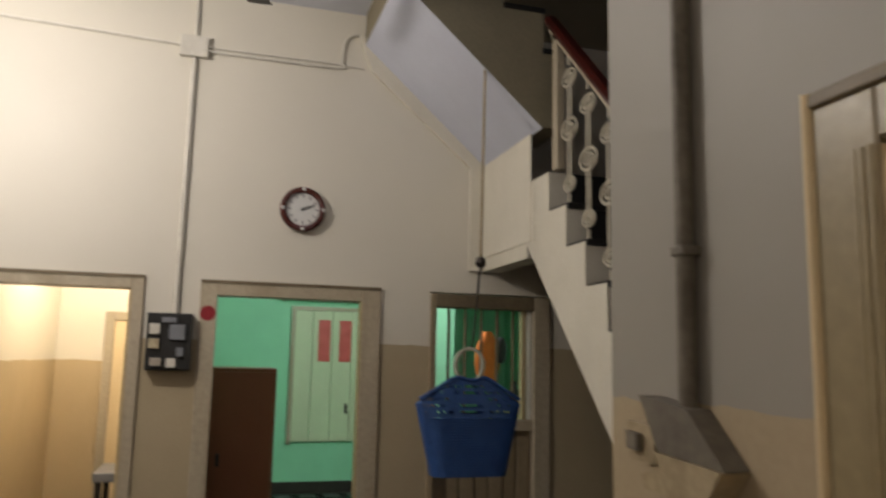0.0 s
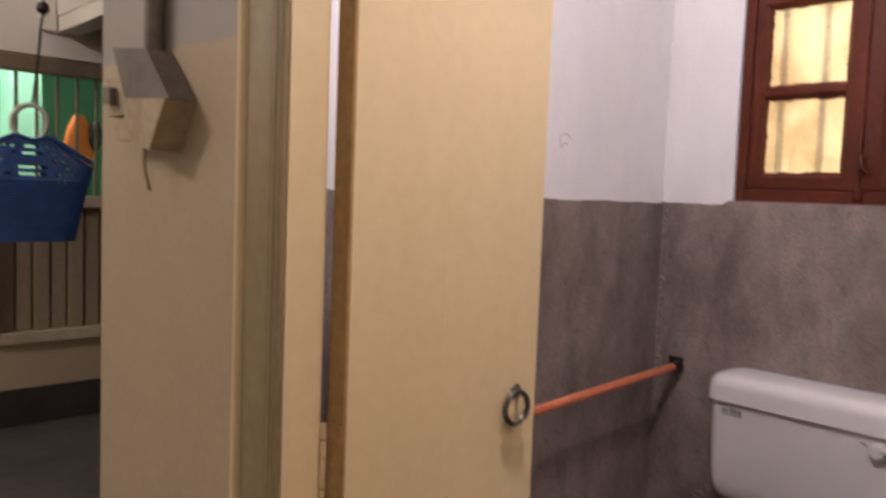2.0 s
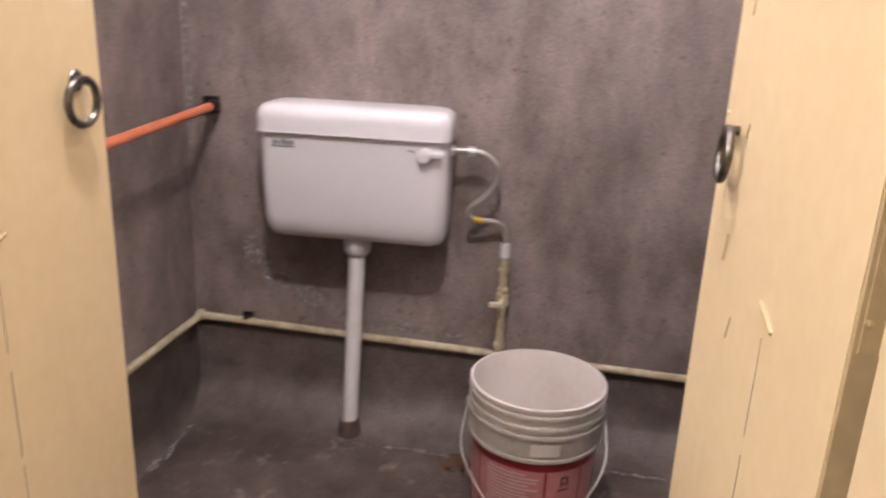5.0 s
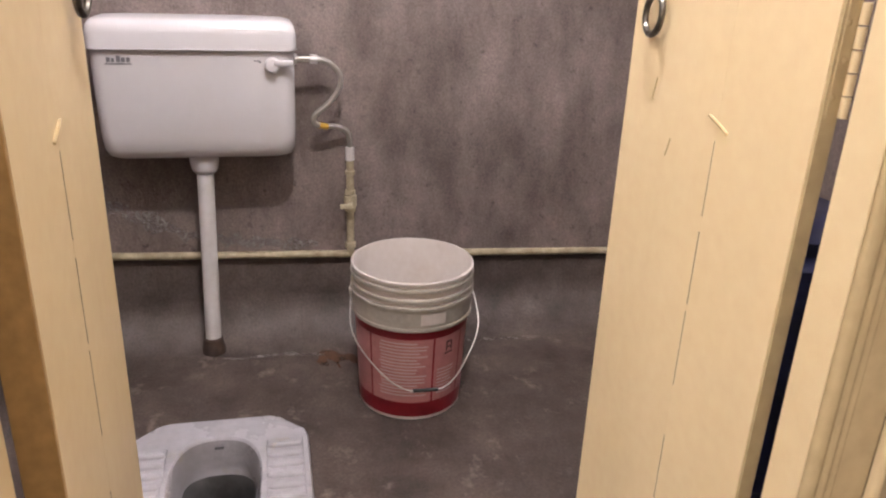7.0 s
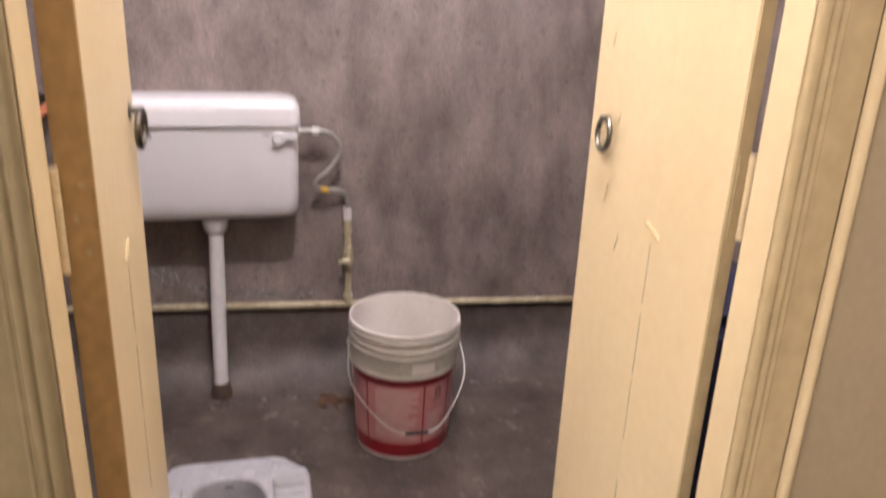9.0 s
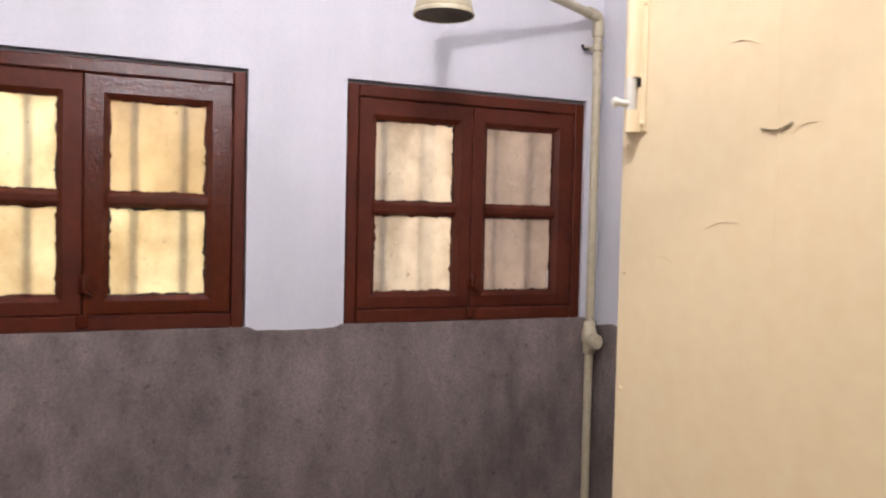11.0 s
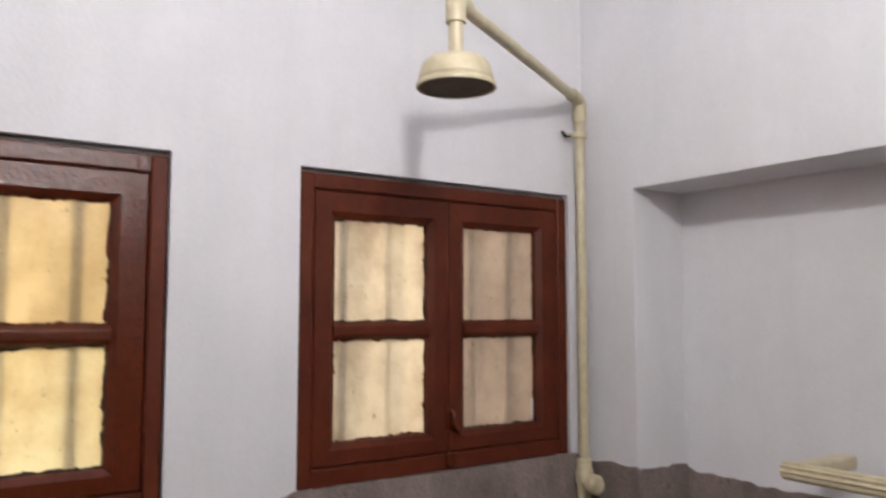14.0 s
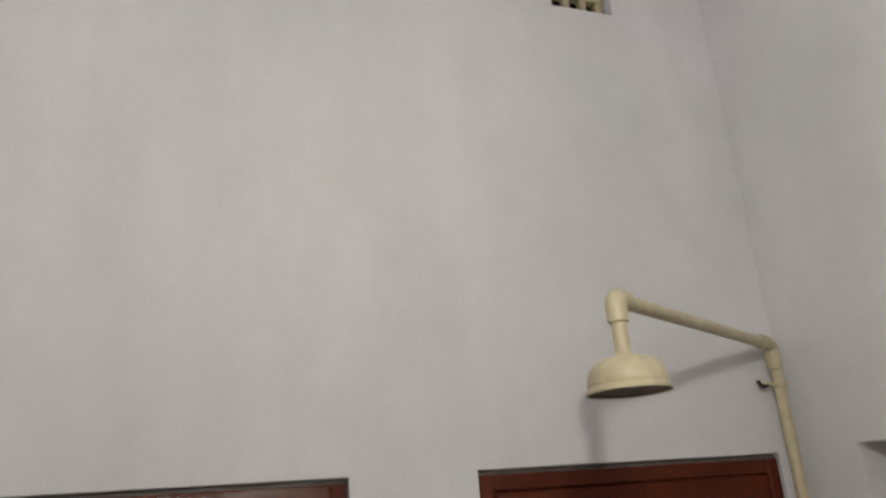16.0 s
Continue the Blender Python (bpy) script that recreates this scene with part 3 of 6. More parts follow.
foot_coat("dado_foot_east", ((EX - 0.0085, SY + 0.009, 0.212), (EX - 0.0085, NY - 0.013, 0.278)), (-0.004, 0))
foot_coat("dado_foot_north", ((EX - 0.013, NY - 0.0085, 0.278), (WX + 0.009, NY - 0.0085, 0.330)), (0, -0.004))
bm = bmesh.new()
for corner, out, h, ends in (((EX - 0.0125, NY - 0.0125), (-1, 0), (0.150, 0.125), (SY, NY - 0.0125)), ((EX - 0.0125, NY - 0.0125), (0, -1), (0.045, 0.055), (WX + 0.008, EX - 0.008))):
    n = 90
    rows = []
    for i in range(n + 1):
        p = ends[0] + (ends[1] - ends[0]) * i / n
        wob = 1 + 0.10 * noise.noise(Vector((p * 5, h[0] * 9, 2.0))) + 0.05 * noise.noise(Vector((p * 19, 3, h[0] * 7)))
        row = []
        for k in range(9):
            a = math.pi / 2 * k / 8
            d, z = h[0] * wob * (1 - math.sin(a)), h[1] * wob * (1 - math.cos(a))
            row.append((corner[0] - d, p, z + 0.003 * (k == 0) - 0.002) if out[0] else (p, corner[1] - d, z - 0.002))
        rows.append(row)
    loft(bm, rows, (False, False), False)
solid("floor_cove", bm, M["shaded_foot_cement"], "dark cement fillet coving the wall foot", "floor", "structure", smooth=True)


def blot(name, pts, half, material, label, z=0.002, seed=1):
    """A thin irregular crust along a line on floor or wall."""
    bm = bmesh.new()
    path = smooth_path(pts, 8)
    a, b = [], []
    for i, p in enumerate(path):
        d = (path[min(i + 1, len(path) - 1)] - path[max(i - 1, 0)]).normalized()
        nrm = Vector((0, 0, 1)) if abs(p.z) < 0.05 else Vector((-1, 0, 0))
        side = d.cross(nrm).normalized()
        w = half * (0.35 + 1.3 * abs(noise.noise(p * 23 + Vector((seed, 0, 0))))) * math.sin(math.pi * (i + 0.5) / (len(path))) ** 0.4
        o = side * noise.noise(p * 31 + Vector((0, seed, 0))) * half
        a.append(bm.verts.new(p + side * w + o + nrm * z))
        b.append(bm.verts.new(p - side * w + o + nrm * z))
    for i in range(len(path) - 1):
        bm.faces.new((a[i], a[i + 1], b[i + 1], b[i]))
    return solid(name, bm, material, label, "stain", "structure")


blot("salt_line_a", [(2.425, 0.99, 0.003), (2.415, 0.92, 0.004), (2.425, 0.83, 0.003), (2.415, 0.76, 0.004), (2.405, 0.70, 0.003)], 0.012, M["salt"], "white salt crust at the foot of the pipe", z=0.004, seed=2)
blot("salt_line_b", [(2.45, 1.482, 0.004), (2.36, 1.470, 0.003), (2.26, 1.462, 0.003), (2.16, 1.474, 0.003), (2.06, 1.478, 0.003)], 0.013, M["salt"], "white salt crust along the wall foot", z=0.004, seed=5)
blot("salt_line_c", [(2.425, 0.33, 0.003), (2.43, 0.24, 0.004), (2.425, 0.14, 0.003), (2.42, 0.05, 0.003)], 0.009, M["salt"], "white salt crust along the wall foot", z=0.004, seed=7)
blot("salt_line_d", [(2.602, 1.335, 0.56), (2.602, 1.325, 0.475), (2.602, 1.24, 0.405), (2.602, 1.15, 0.358), (2.602, 1.05, 0.325)], 0.034, M["salt"], "white salt bloom on cement below the cistern", z=0.0015, seed=11)
blot("salt_line_e", [(2.602, 1.07, 0.325), (2.602, 0.95, 0.305), (2.602, 0.83, 0.29), (2.602, 0.70, 0.275)], 0.028, M["salt"], "white salt bloom on cement", z=0.0015, seed=13)
blot("salt_line_f", [(2.602, 1.512, 1.40), (2.602, 1.508, 1.25), (2.602, 1.512, 1.10), (2.602, 1.510, 0.98), (2.602, 1.513, 0.80)], 0.011, M["salt"], "pale limewash run down the cement corner", z=0.0015, seed=17)
blot("rust_patch", [(2.36, 0.72, 0.002), (2.39, 0.665, 0.002), (2.36, 0.60, 0.002)], 0.045, M["rust"], "brown rust stain on the floor", z=0.003, seed=3)


# ---- bathroom windows ----
def sash_frame(s0, s1, z0, z1, a, b, lo, hi, m0, m1, X0, X1):
    """A mitred sash with splayed edges round the glass and one cross bar."""
    def rim(x, y0, y1, c, d):
        return [(x, y0, c), (x, y1, c), (x, y1, d), (x, y0, d)]
    e, w = 0.0025, 0.013
    loops = [rim(X1, s0, s1, z0, z1), rim(X0 + e, s0, s1, z0, z1), rim(X0, s0 + e, s1 - e, z0 + e, z1 - e), rim(X0, a - w, b + w, lo - w, hi + w), rim(X0 + 0.003, a - w + 0.003, b + w - 0.003, lo - w + 0.003, hi + w - 0.003),
             rim(X0 + 0.011, a, b, lo, hi), rim(X1, a, b, lo, hi)]
    bm = loft(bmesh.new(), [*loops, loops[0]], (False, False))
    sec = [(X0 + 0.012, m0), (X0 + 0.003, m0 + 0.008), (X0 + 0.001, m0 + 0.012), (X0 + 0.001, m1 - 0.012), (X0 + 0.003, m1 - 0.008), (X0 + 0.012, m1), (X1, m1), (X1, m0)]
    loft(bm, [[(x, y, z) for x, z in sec] for y in (a - 0.004, b + 0.004)])
    return bm


def smear(a, b, p0, p1, x, seed):
    """A ragged lip of paint round a pane."""
    per, n, out, inn = 2 * ((b - a) + (p1 - p0)), 150, [], []
    for i in range(n):
        q = per * i / n
        if q < b - a:
            p, nrm = (a + q, p0), (0, 1)
        elif q < (b - a) + (p1 - p0):
            p, nrm = (b, p0 + q - (b - a)), (-1, 0)
        elif q < 2 * (b - a) + (p1 - p0):
            p, nrm = (b - (q - (b - a) - (p1 - p0)), p1), (0, -1)
        else:
            p, nrm = (a, p1 - (q - 2 * (b - a) - (p1 - p0))), (1, 0)
        d = 0.001 + 0.007 * max(0, noise.noise(Vector((p[0] * 34 + seed, p[1] * 34, seed * 0.7)))) + 0.008 * max(0, noise.noise(Vector((p[0] * 120, p[1] * 120, seed)))) ** 1.3
        inn.append((x, min(max(p[0] + nrm[0] * d, a), b), min(max(p[1] + nrm[1] * d, p0), p1)))
        out.append((x, p[0], p[1]))
    return loft(bmesh.new(), [out, inn], (False, False))


def window(name, ya, yb, za, zb, south, north, mid, bars, panes, label, rough_top):
    """Two red sashes of two panes each; south and north give the glass of each along y."""
    w = thing(name, (EX + 0.04, (ya + yb) / 2, za), label, "window", kind="structure")
    X0, X1 = EX + 0.004, EX + 0.075
    f = 0.030
    red = M["red_oxide"]
    g = 0.004
    ya, yb, za, zb = ya + g, yb - g, za + 0.002, zb - 0.010
    z0, z1 = 1.461, 2.021
    lo, m0, m1, hi = 1.505, 1.713, 1.751, 1.966
    part("window_frame", B(X0, X1, ya, ya + f, za, zb, bev=0.003), red, w)
    part("window_frame", B(X0, X1, yb - f, yb, za, zb, bev=0.003), red, w)
    part("window_frame", B(X0, X1, ya + f, yb - f, z1 + 0.002, zb, bev=0.003), M["red_rough"] if rough_top else red, w)
    part("window_frame", B(X0, X1, ya + f, yb - f, za, z0 - 0.002, bev=0.003), red, w)
    part("plaster_gap", B(X0 + 0.012, X1, ya, yb, zb, zb + 0.0095), M["plaster_edge"], w)
    S0, S1 = X0 + 0.003, X0 + 0.044
    k = 0
    for s0, s1, (a, b) in ((mid + 0.001, yb - f - 0.002, north), (ya + f + 0.002, mid - 0.001, south)):
        sash = part("sash", sash_frame(s0, s1, z0, z1, a, b, lo, hi, m0, m1, S0, S1), M["red_rough"] if rough_top and k == 1 else red, w, "chipped red oxide sash")
        for q, (p0, p1) in enumerate(((m1, hi), (lo, m0))):
            part("pane", B(S0 + 0.024, S0 + 0.028, a - 0.001, b + 0.001, p0 - 0.001, p1 + 0.001), M[panes[k * 2 + q]], sash, "glass smeared with old cream paint")
            part("paint_smear", smear(a, b, p0, p1, S0 + 0.0225, 3 + k * 9 + q * 5 + ya * 7), red if (k + q) % 2 else M["iron"], sash, "ragged paint edge on the glass")
        k += 1
    # Unseen strips added behind the sash gaps to keep outside light out.
    for q in ((mid - 0.02, mid + 0.02, z0, z1), (ya + 0.01, ya + f + 0.014, za, zb), (yb - f - 0.014, yb - 0.01, za, zb), (ya + f + 0.014, yb - f - 0.014, z1 - 0.014, zb - 0.01), (ya + f + 0.014, yb - f - 0.014, za, z0 + 0.014)):
        part("light_stop", B(S1 + 0.001, S1 + 0.006, *q), red, w)
    bm = bmesh.new()
    box(bm, S0 - 0.006, S0 + 0.001, mid - 0.016, mid + 0.008, z0 + 0.050, z0 + 0.094, 0.002)
    tube(bm, smooth_path([(S0 - 0.008, mid - 0.004, z0 + 0.088), (S0 - 0.014, mid - 0.004, z0 + 0.078), (S0 - 0.014, mid - 0.006, z0 + 0.060), (S0 - 0.006, mid - 0.022, z0 + 0.046)]), 0.006, 8)
    box(bm, X0 - 0.010, X0 + 0.002, mid - 0.012, mid + 0.012, z0 - 0.030, z0 + 0.002, 0.003)
    part("latch", bm, M["red_rough"], w, "painted iron latch", smooth=True)
    for y in bars:
        part("security_bar", tube(bmesh.new(), [(EX + 0.060, y, za), (EX + 0.060, y, zb + 0.009)], 0.0090, 8), M["iron"], w, smooth=True)
    return w


window("window_1", 0.592, 1.302, 1.42, 2.065, (0.688, 0.906), (1.017, 1.228), 0.962, (0.640, 0.745, 0.855, 0.965, 1.075, 1.185), ("pane_yellow", "pane_yellow", "pane_brown", "pane_yellow"), "red oxide painted casement window with four yellow smeared panes", True)
w2 = window("window_2", -0.388, 0.340, 1.42, 2.065, (-0.292, -0.074), (0.025, 0.254), -0.025, (0.222, 0.113, 0.004, -0.105, -0.214, -0.323), ("pane_cream", "pane_cream", "pane_dull", "pane_dull"), "closed red oxide casement window with four cream smeared panes", False)
part("bare_strip", B(EX + 0.0285, EX + 0.0295, -0.291, -0.284, 1.512, 1.560), M["pane_bare"], w2, "sliver of glass with no paint")

bm = bmesh.new()
tube(bm, smooth_path([(2.085, NY - 0.0015, 1.545), (2.075, NY - 0.0015, 1.575), (2.105, NY - 0.0015, 1.585), (2.125, NY - 0.0015, 1.572)]), 0.0007, 6)
tube(bm, smooth_path([(2.085, NY - 0.0015, 1.548), (2.100, NY - 0.0015, 1.560), (2.110, NY - 0.0015, 1.556)]), 0.0006, 6)
solid("wall_scratch", bm, M["plaster_edge"], "small grey scratch in the limewash", "scratch", "structure")
v = thing("ventilator", (EX, -0.06, 3.19), "patterned ventilator grille high in the limewashed wall", "vent", kind="structure")
for i in range(4):
    part("grille_bar", B(EX + 0.03, EX + 0.05, -0.145 + i * 0.05, -0.125 + i * 0.05, 3.19, 3.40, bev=0.003), M["dirty_pipe"], v)
for i in range(4):
    part("grille_rail", B(EX + 0.027, EX + 0.053, -0.15, 0.03, 3.192 + i * 0.055, 3.212 + i * 0.055, bev=0.003), M["dirty_pipe"], v)
part("backing", B(EX + 0.10, EX + 0.11, -0.15, 0.03, 3.19, 3.40), M["black_plastic"], v)


# ---- the double door ----
fr = thing("door_frame", (0.95, 0.66, 0), "olive-cream painted wooden door frame with beaded edges", "door frame", kind="structure")
for side, i0, o0, xb in (("n", 1.062, 1.158, 1.012), ("s", 0.301, 0.222, 1.004)):
    s = 1 if side == "n" else -1
    coat = M["jamb_shaded" if side == "n" else "frame_paint"]
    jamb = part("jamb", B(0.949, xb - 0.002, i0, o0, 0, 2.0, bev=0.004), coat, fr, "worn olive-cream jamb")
    bm = bmesh.new()
    for d, r in ((0.008, 0.0085), (0.022, 0.0065), (0.033, 0.005)):
        tube(bm, [(0.953, i0 + s * d, 0), (0.953, i0 + s * d, 1.93)], r, 12)
    part("bead", bm, coat, jamb, "glossy beaded edge", smooth=True)
    part("reveal", B(0.954, xb, i0 - s * 0.003, i0, 0, 1.93, bev=0.001), M["cream_paint"], jamb, "cream painted inner face")
    bm = bmesh.new()
    arc = [math.pi * k / 8 for k in range(9)]
    loft(bm, [[(0.951 - 0.010 * math.sin(q), o0 + s * (0.008 - 0.008 * math.cos(q)), z) for q in arc] for z in (0, 2.02)])
    part("plaster_edge", bm, M["cream_paint"], fr, "pale rounded strip beside the frame", smooth=True)
    part("backing", B(0.952, 0.990, o0, o0 + s * 0.016, 0, 2.0), M["frame_dark"], fr)
part("head", B(0.949, 0.998, 0.301, 1.062, 1.935, 2.0, bev=0.004), M["jamb_shaded"], fr)
part("head_edge", B(0.945, 0.960, 0.206, 1.174, 2.0, 2.02, bev=0.003), M["frame_dark"], fr)
part("sill", B(0.952, 0.985, 0.305, 1.058, 0, 0.03, bev=0.004), M["frame_dark"], fr)


def half_barrel(x, z0, z1, r, up):
    """Half a round cover standing proud of a plate."""
    arc = [math.pi * k / 10 for k in range(11)]
    return loft(bmesh.new(), [[(x + r * math.cos(a), 0.003 + up * math.sin(a), z) for a in arc] for z in (z0, z1)])


def tower_bolt(right):
    """A long barrel bolt near the free edge, on the shown face."""
    bx = 0.372
    cream = M["cream_paint"]
    plate = part("tower_bolt", B(bx - 0.018, bx + 0.016, 0, 0.003, 1.804, 1.962, bev=0.0008), cream, right, "cream painted tower bolt")
    part("barrel", half_barrel(bx, 1.8045, 1.830, 0.0095, 0.013), cream, plate, smooth=True)
    part("barrel", half_barrel(bx, 1.868, 1.961, 0.0095, 0.013), cream, plate, smooth=True)
    part("bolt_rod", tube(bmesh.new(), [(bx, 0.009, 1.82), (bx, 0.009, 1.958)], 0.0066, 12), M["white_paint"], plate, "worn white bolt rod", smooth=True)
    part("slot", B(bx - 0.010, bx + 0.009, 0.003, 0.0042, 1.857, 1.867), M["iron"], plate, "dark slot behind the rod")
    part("slot", B(bx + 0.001, bx + 0.008, 0.003, 0.0042, 1.831, 1.843), M["iron"], plate, "dark slot behind the rod")
    bm = bmesh.new()
    tube(bm, [(bx, 0.012, 1.837), (bx + 0.002, 0.028, 1.838)], 0.0040, 10)
    lathe(bm, [(0.0, 0.035), (0.0048, 0.034), (0.0062, 0.030), (0.005, 0.026), (0.0, 0.025)], (bx + 0.002, 0, 1.838), 14, "y")
    part("knob", bm, M["white_paint"], plate, smooth=True)
    for dx, zz in ((-0.014, 1.814), (0.0125, 1.814), (-0.014, 1.953), (0.0125, 1.953), (0.0125, 1.90)):
        part("screw", lathe(bmesh.new(), [(0.0, 0.0052), (0.0026, 0.0046), (0.0032, 0.003)], (bx + dx, 0, zz), 10, "y"), cream, plate, smooth=True)
    for zz in (0.5, 0.8, 1.1, 1.35, 1.5, 1.64, 1.79):
        part("nail_head", lathe(bmesh.new(), [(0.0, 0.0022), (0.0025, 0.0016), (0.003, 0)], (0.387, 0, zz), 8, "y"), cream, right)
    for k, (q0, q1) in enumerate((((0.19, 1.872), (0.23, 1.880)), ((0.21, 1.700), (0.255, 1.694)), ((0.30, 1.655), (0.33, 1.660)), ((0.12, 1.79), (0.15, 1.782)))):
        mid = ((q0[0] + q1[0]) / 2, 0.0006, (q0[1] + q1[1]) / 2 + 0.004)
        part("paint_flake", tube(bmesh.new(), smooth_path([(q0[0], 0.0, q0[1]), mid, (q1[0], 0.0, q1[1])]), 0.0004, 6), cream, right)


def leaf(name, hinge, yaw, sign, label, top, length, rz, bolted, seam, rx):
    """A leaf of two planks, built along +x from its hinge, its shown face at y = 0 and its back towards sign * y."""
    d = thing(name, (0, 0, 0), label, "door", "double door leaves")
    th = 0.034 if sign > 0 else -0.019
    b0 = 0.11
    part("plank", B(0.006, seam, 0, th, b0, top), M["cream_paint"], d)
    part("plank", B(seam, length, 0, th, b0, top, bev=0.0007), M["cream_paint"], d)
    part("edge_strip", B(0.002, 0.006, 0.001 * sign, th, b0, top), M["raw_wood" if sign > 0 else "frame_paint"], d, "bare wooden edge")
    for zz in (1.052, 1.80, 0.30):
        bm = bmesh.new()
        box(bm, 0.0, 0.002, 0.004 * sign, th * 0.95, zz - 0.055, zz + 0.055)
        hg = part("hinge", bm, M["raw_wood" if sign > 0 else "frame_paint"], d, "painted butt hinge")
        for k in range(5):
            part("knuckle", tube(bmesh.new(), [(-0.004, th * 1.02, zz - 0.054 + k * 0.0218), (-0.004, th * 1.02, zz - 0.034 + k * 0.0218)], 0.0048, 10), M["cream_paint"], hg, smooth=True)
        for k in range(3):
            part("screw", lathe(bmesh.new(), [(0.0, -0.001), (0.0035, 0.0), (0.0035, 0.001)], (-0.0005, th * (0.35 + 0.25 * (k % 2)), zz - 0.035 + k * 0.035), 10, "x"), M["frame_paint"], hg)
    bm = bmesh.new()
    tube(bm, [(rx + 0.018, 0.004 * sign, rz + 0.022), (rx + 0.018, -0.016 * sign, rz + 0.022)], 0.005, 8)
    lathe(bm, [(0.0, -0.003), (0.012, -0.002), (0.013, 0.0)], (rx + 0.018, 0, rz + 0.022), 14, "y")
    part("staple", bm, M["worn_iron"], d, smooth=True)
    part("ring_pull", ring(bmesh.new(), (rx + 0.004, -0.015 * sign, rz), 0.0255, 0.0046, (0.10, 1, 0.05)), M["worn_iron"], d, "blackened iron ring", smooth=True)
    scar = bmesh.new()
    tube(scar, smooth_path([(seam - 0.022, -0.0005 * sign, 0.948), (seam - 0.004, -0.0015 * sign, 0.956), (seam + 0.018, -0.0005 * sign, 0.962)]), 0.0022, 6)
    part("nick", tube(bmesh.new(), smooth_path([(seam - 0.016, -0.0005 * sign, 1.792), (seam, -0.0015 * sign, 1.787), (seam + 0.02, -0.0005 * sign, 1.790)]), 0.0009, 6), M["frame_dark"], d, "dark nick in the paint")
    part("paint_chip", scar, M["frame_paint"], d, "raised paint scar")
    for q0, q1, w in ((0.84, 0.935, 0.0004), (0.72, 0.82, 0.0007), (0.60, 0.71, 0.0005), (0.36, 0.52, 0.0006)):
        part("crack", B(seam - w, seam + w, -0.0004 * sign, 0.001 * sign, q0, q1), M["frame_dark"], d, "dark crack between planks")
    if bolted:
        tower_bolt(d)
        for q0, q1 in (((0.315, 0.985), (0.322, 0.955)), ((0.300, 1.10), (0.306, 1.085)), ((0.345, 1.22), (0.349, 1.20)), ((0.262, 0.915), (0.270, 0.890)), ((0.352, 1.36), (0.356, 1.34))):
            part("scratch", tube(bmesh.new(), [(q0[0], -0.0003 * sign, q0[1]), (q1[0], -0.0003 * sign, q1[1])], 0.0009, 6), M["frame_paint"], d)
    d.matrix_world = pose(*hinge, 0, 0, yaw)
    return d


leaf("door_leaf", (1.021, 1.022, 0), 2.8, 1, "open cream-painted wooden door leaf with an iron ring pull", 1.925, 0.407, 1.077, False, 0.183, 0.336)
leaf("door_leaf", (1.038, 0.305, 0), 1.9, -1, "open cream-painted wooden door leaf with ring pull and tower bolt", 1.965, 0.397, 1.066, True, 0.165, 0.318)


# ---- flushing cistern ----
def rrect(cx, cy, w, d, r, z, n=6):
    """A rounded rectangle, w along y and d along x."""
    pts = []
    for qx, qy, a0 in ((1, 1, 0), (-1, 1, 90), (-1, -1, 180), (1, -1, 270)):
        for k in range(n + 1):
            a = radians(a0 + 90 * k / n)
            pts.append((cx + qx * (d / 2 - r) + r * math.cos(a), cy + qy * (w / 2 - r) + r * math.sin(a), z))
    return pts


CY = 1.006
c = thing("toilet_cistern", (2.53, CY, 0.61), "white plastic wall-hung flushing cistern with a side lever", "cistern")
loops = []
for z, w, d, r in ((0.582, 0.395, 0.070, 0.030), (0.585, 0.437, 0.105, 0.04), (0.594, 0.464, 0.128, 0.045), (0.614, 0.478, 0.140, 0.042), (0.65, 0.482, 0.146, 0.036), (0.75, 0.485, 0.150, 0.032), (0.872, 0.486, 0.154, 0.030)):
    loops.append(rrect(EX - 0.010 - d / 2, CY, w * 1.022, d, r, z))
part("tank", loft(bmesh.new(), loops), M["ceramic"], c, smooth=True)
loops = []
for z, w, d, r in ((0.872, 0.490, 0.158, 0.030), (0.874, 0.497, 0.163, 0.032), (0.912, 0.497, 0.163, 0.032), (0.930, 0.490, 0.158, 0.034), (0.941, 0.474, 0.146, 0.036), (0.946, 0.440, 0.118, 0.036), (0.948, 0.36, 0.06, 0.028)):
    loops.append(rrect(EX - 0.010 - 0.163 / 2 + (0.163 - d) / 4, CY, w * 1.022, d, r, z))
part("lid", loft(bmesh.new(), loops), M["ceramic"], c, "white domed lid", smooth=True)
loops = [rrect(EX - 0.010 - 0.0815, CY, 0.497 * 1.022 + 0.004, 0.167, 0.034, z) for z in (0.8735, 0.8765)]
part("lid_lip", loft(bmesh.new(), loops), M["ceramic"], c, smooth=True)
fx = EX - 0.010 - 0.153
bm = bmesh.new()
lathe(bm, [(0.0, -0.020), (0.016, -0.019), (0.019, -0.014), (0.019, 0.002)], (fx, CY - 0.192, 0.838), 20, "x")
box(bm, fx - 0.022, fx - 0.010, CY - 0.245, CY - 0.195, 0.836, 0.852, 0.005)
part("flush_lever", bm, M["ceramic"], c, "white flush lever", smooth=True)
bm = bmesh.new()
for k, (w, h) in enumerate(((0.009, 0.012), (0.007, 0.010), (0.010, 0.016), (0.009, 0.012), (0.009, 0.012))):
    y = CY + 0.206 - k * 0.0115
    box(bm, fx - 0.0012, fx, y - w, y, 0.842, 0.842 + h)
box(bm, fx - 0.0012, fx, CY + 0.148, CY + 0.210, 0.8365, 0.8395)
part("maker_mark", bm, M["grey_print"], c, "small grey printed badge")
bm = bmesh.new()
box(bm, fx - 0.001, fx, CY - 0.160, CY - 0.146, 0.846, 0.849)
box(bm, fx - 0.001, fx, CY - 0.164, CY - 0.158, 0.843, 0.847)
part("lever_mark", bm, M["grey_print"], c)

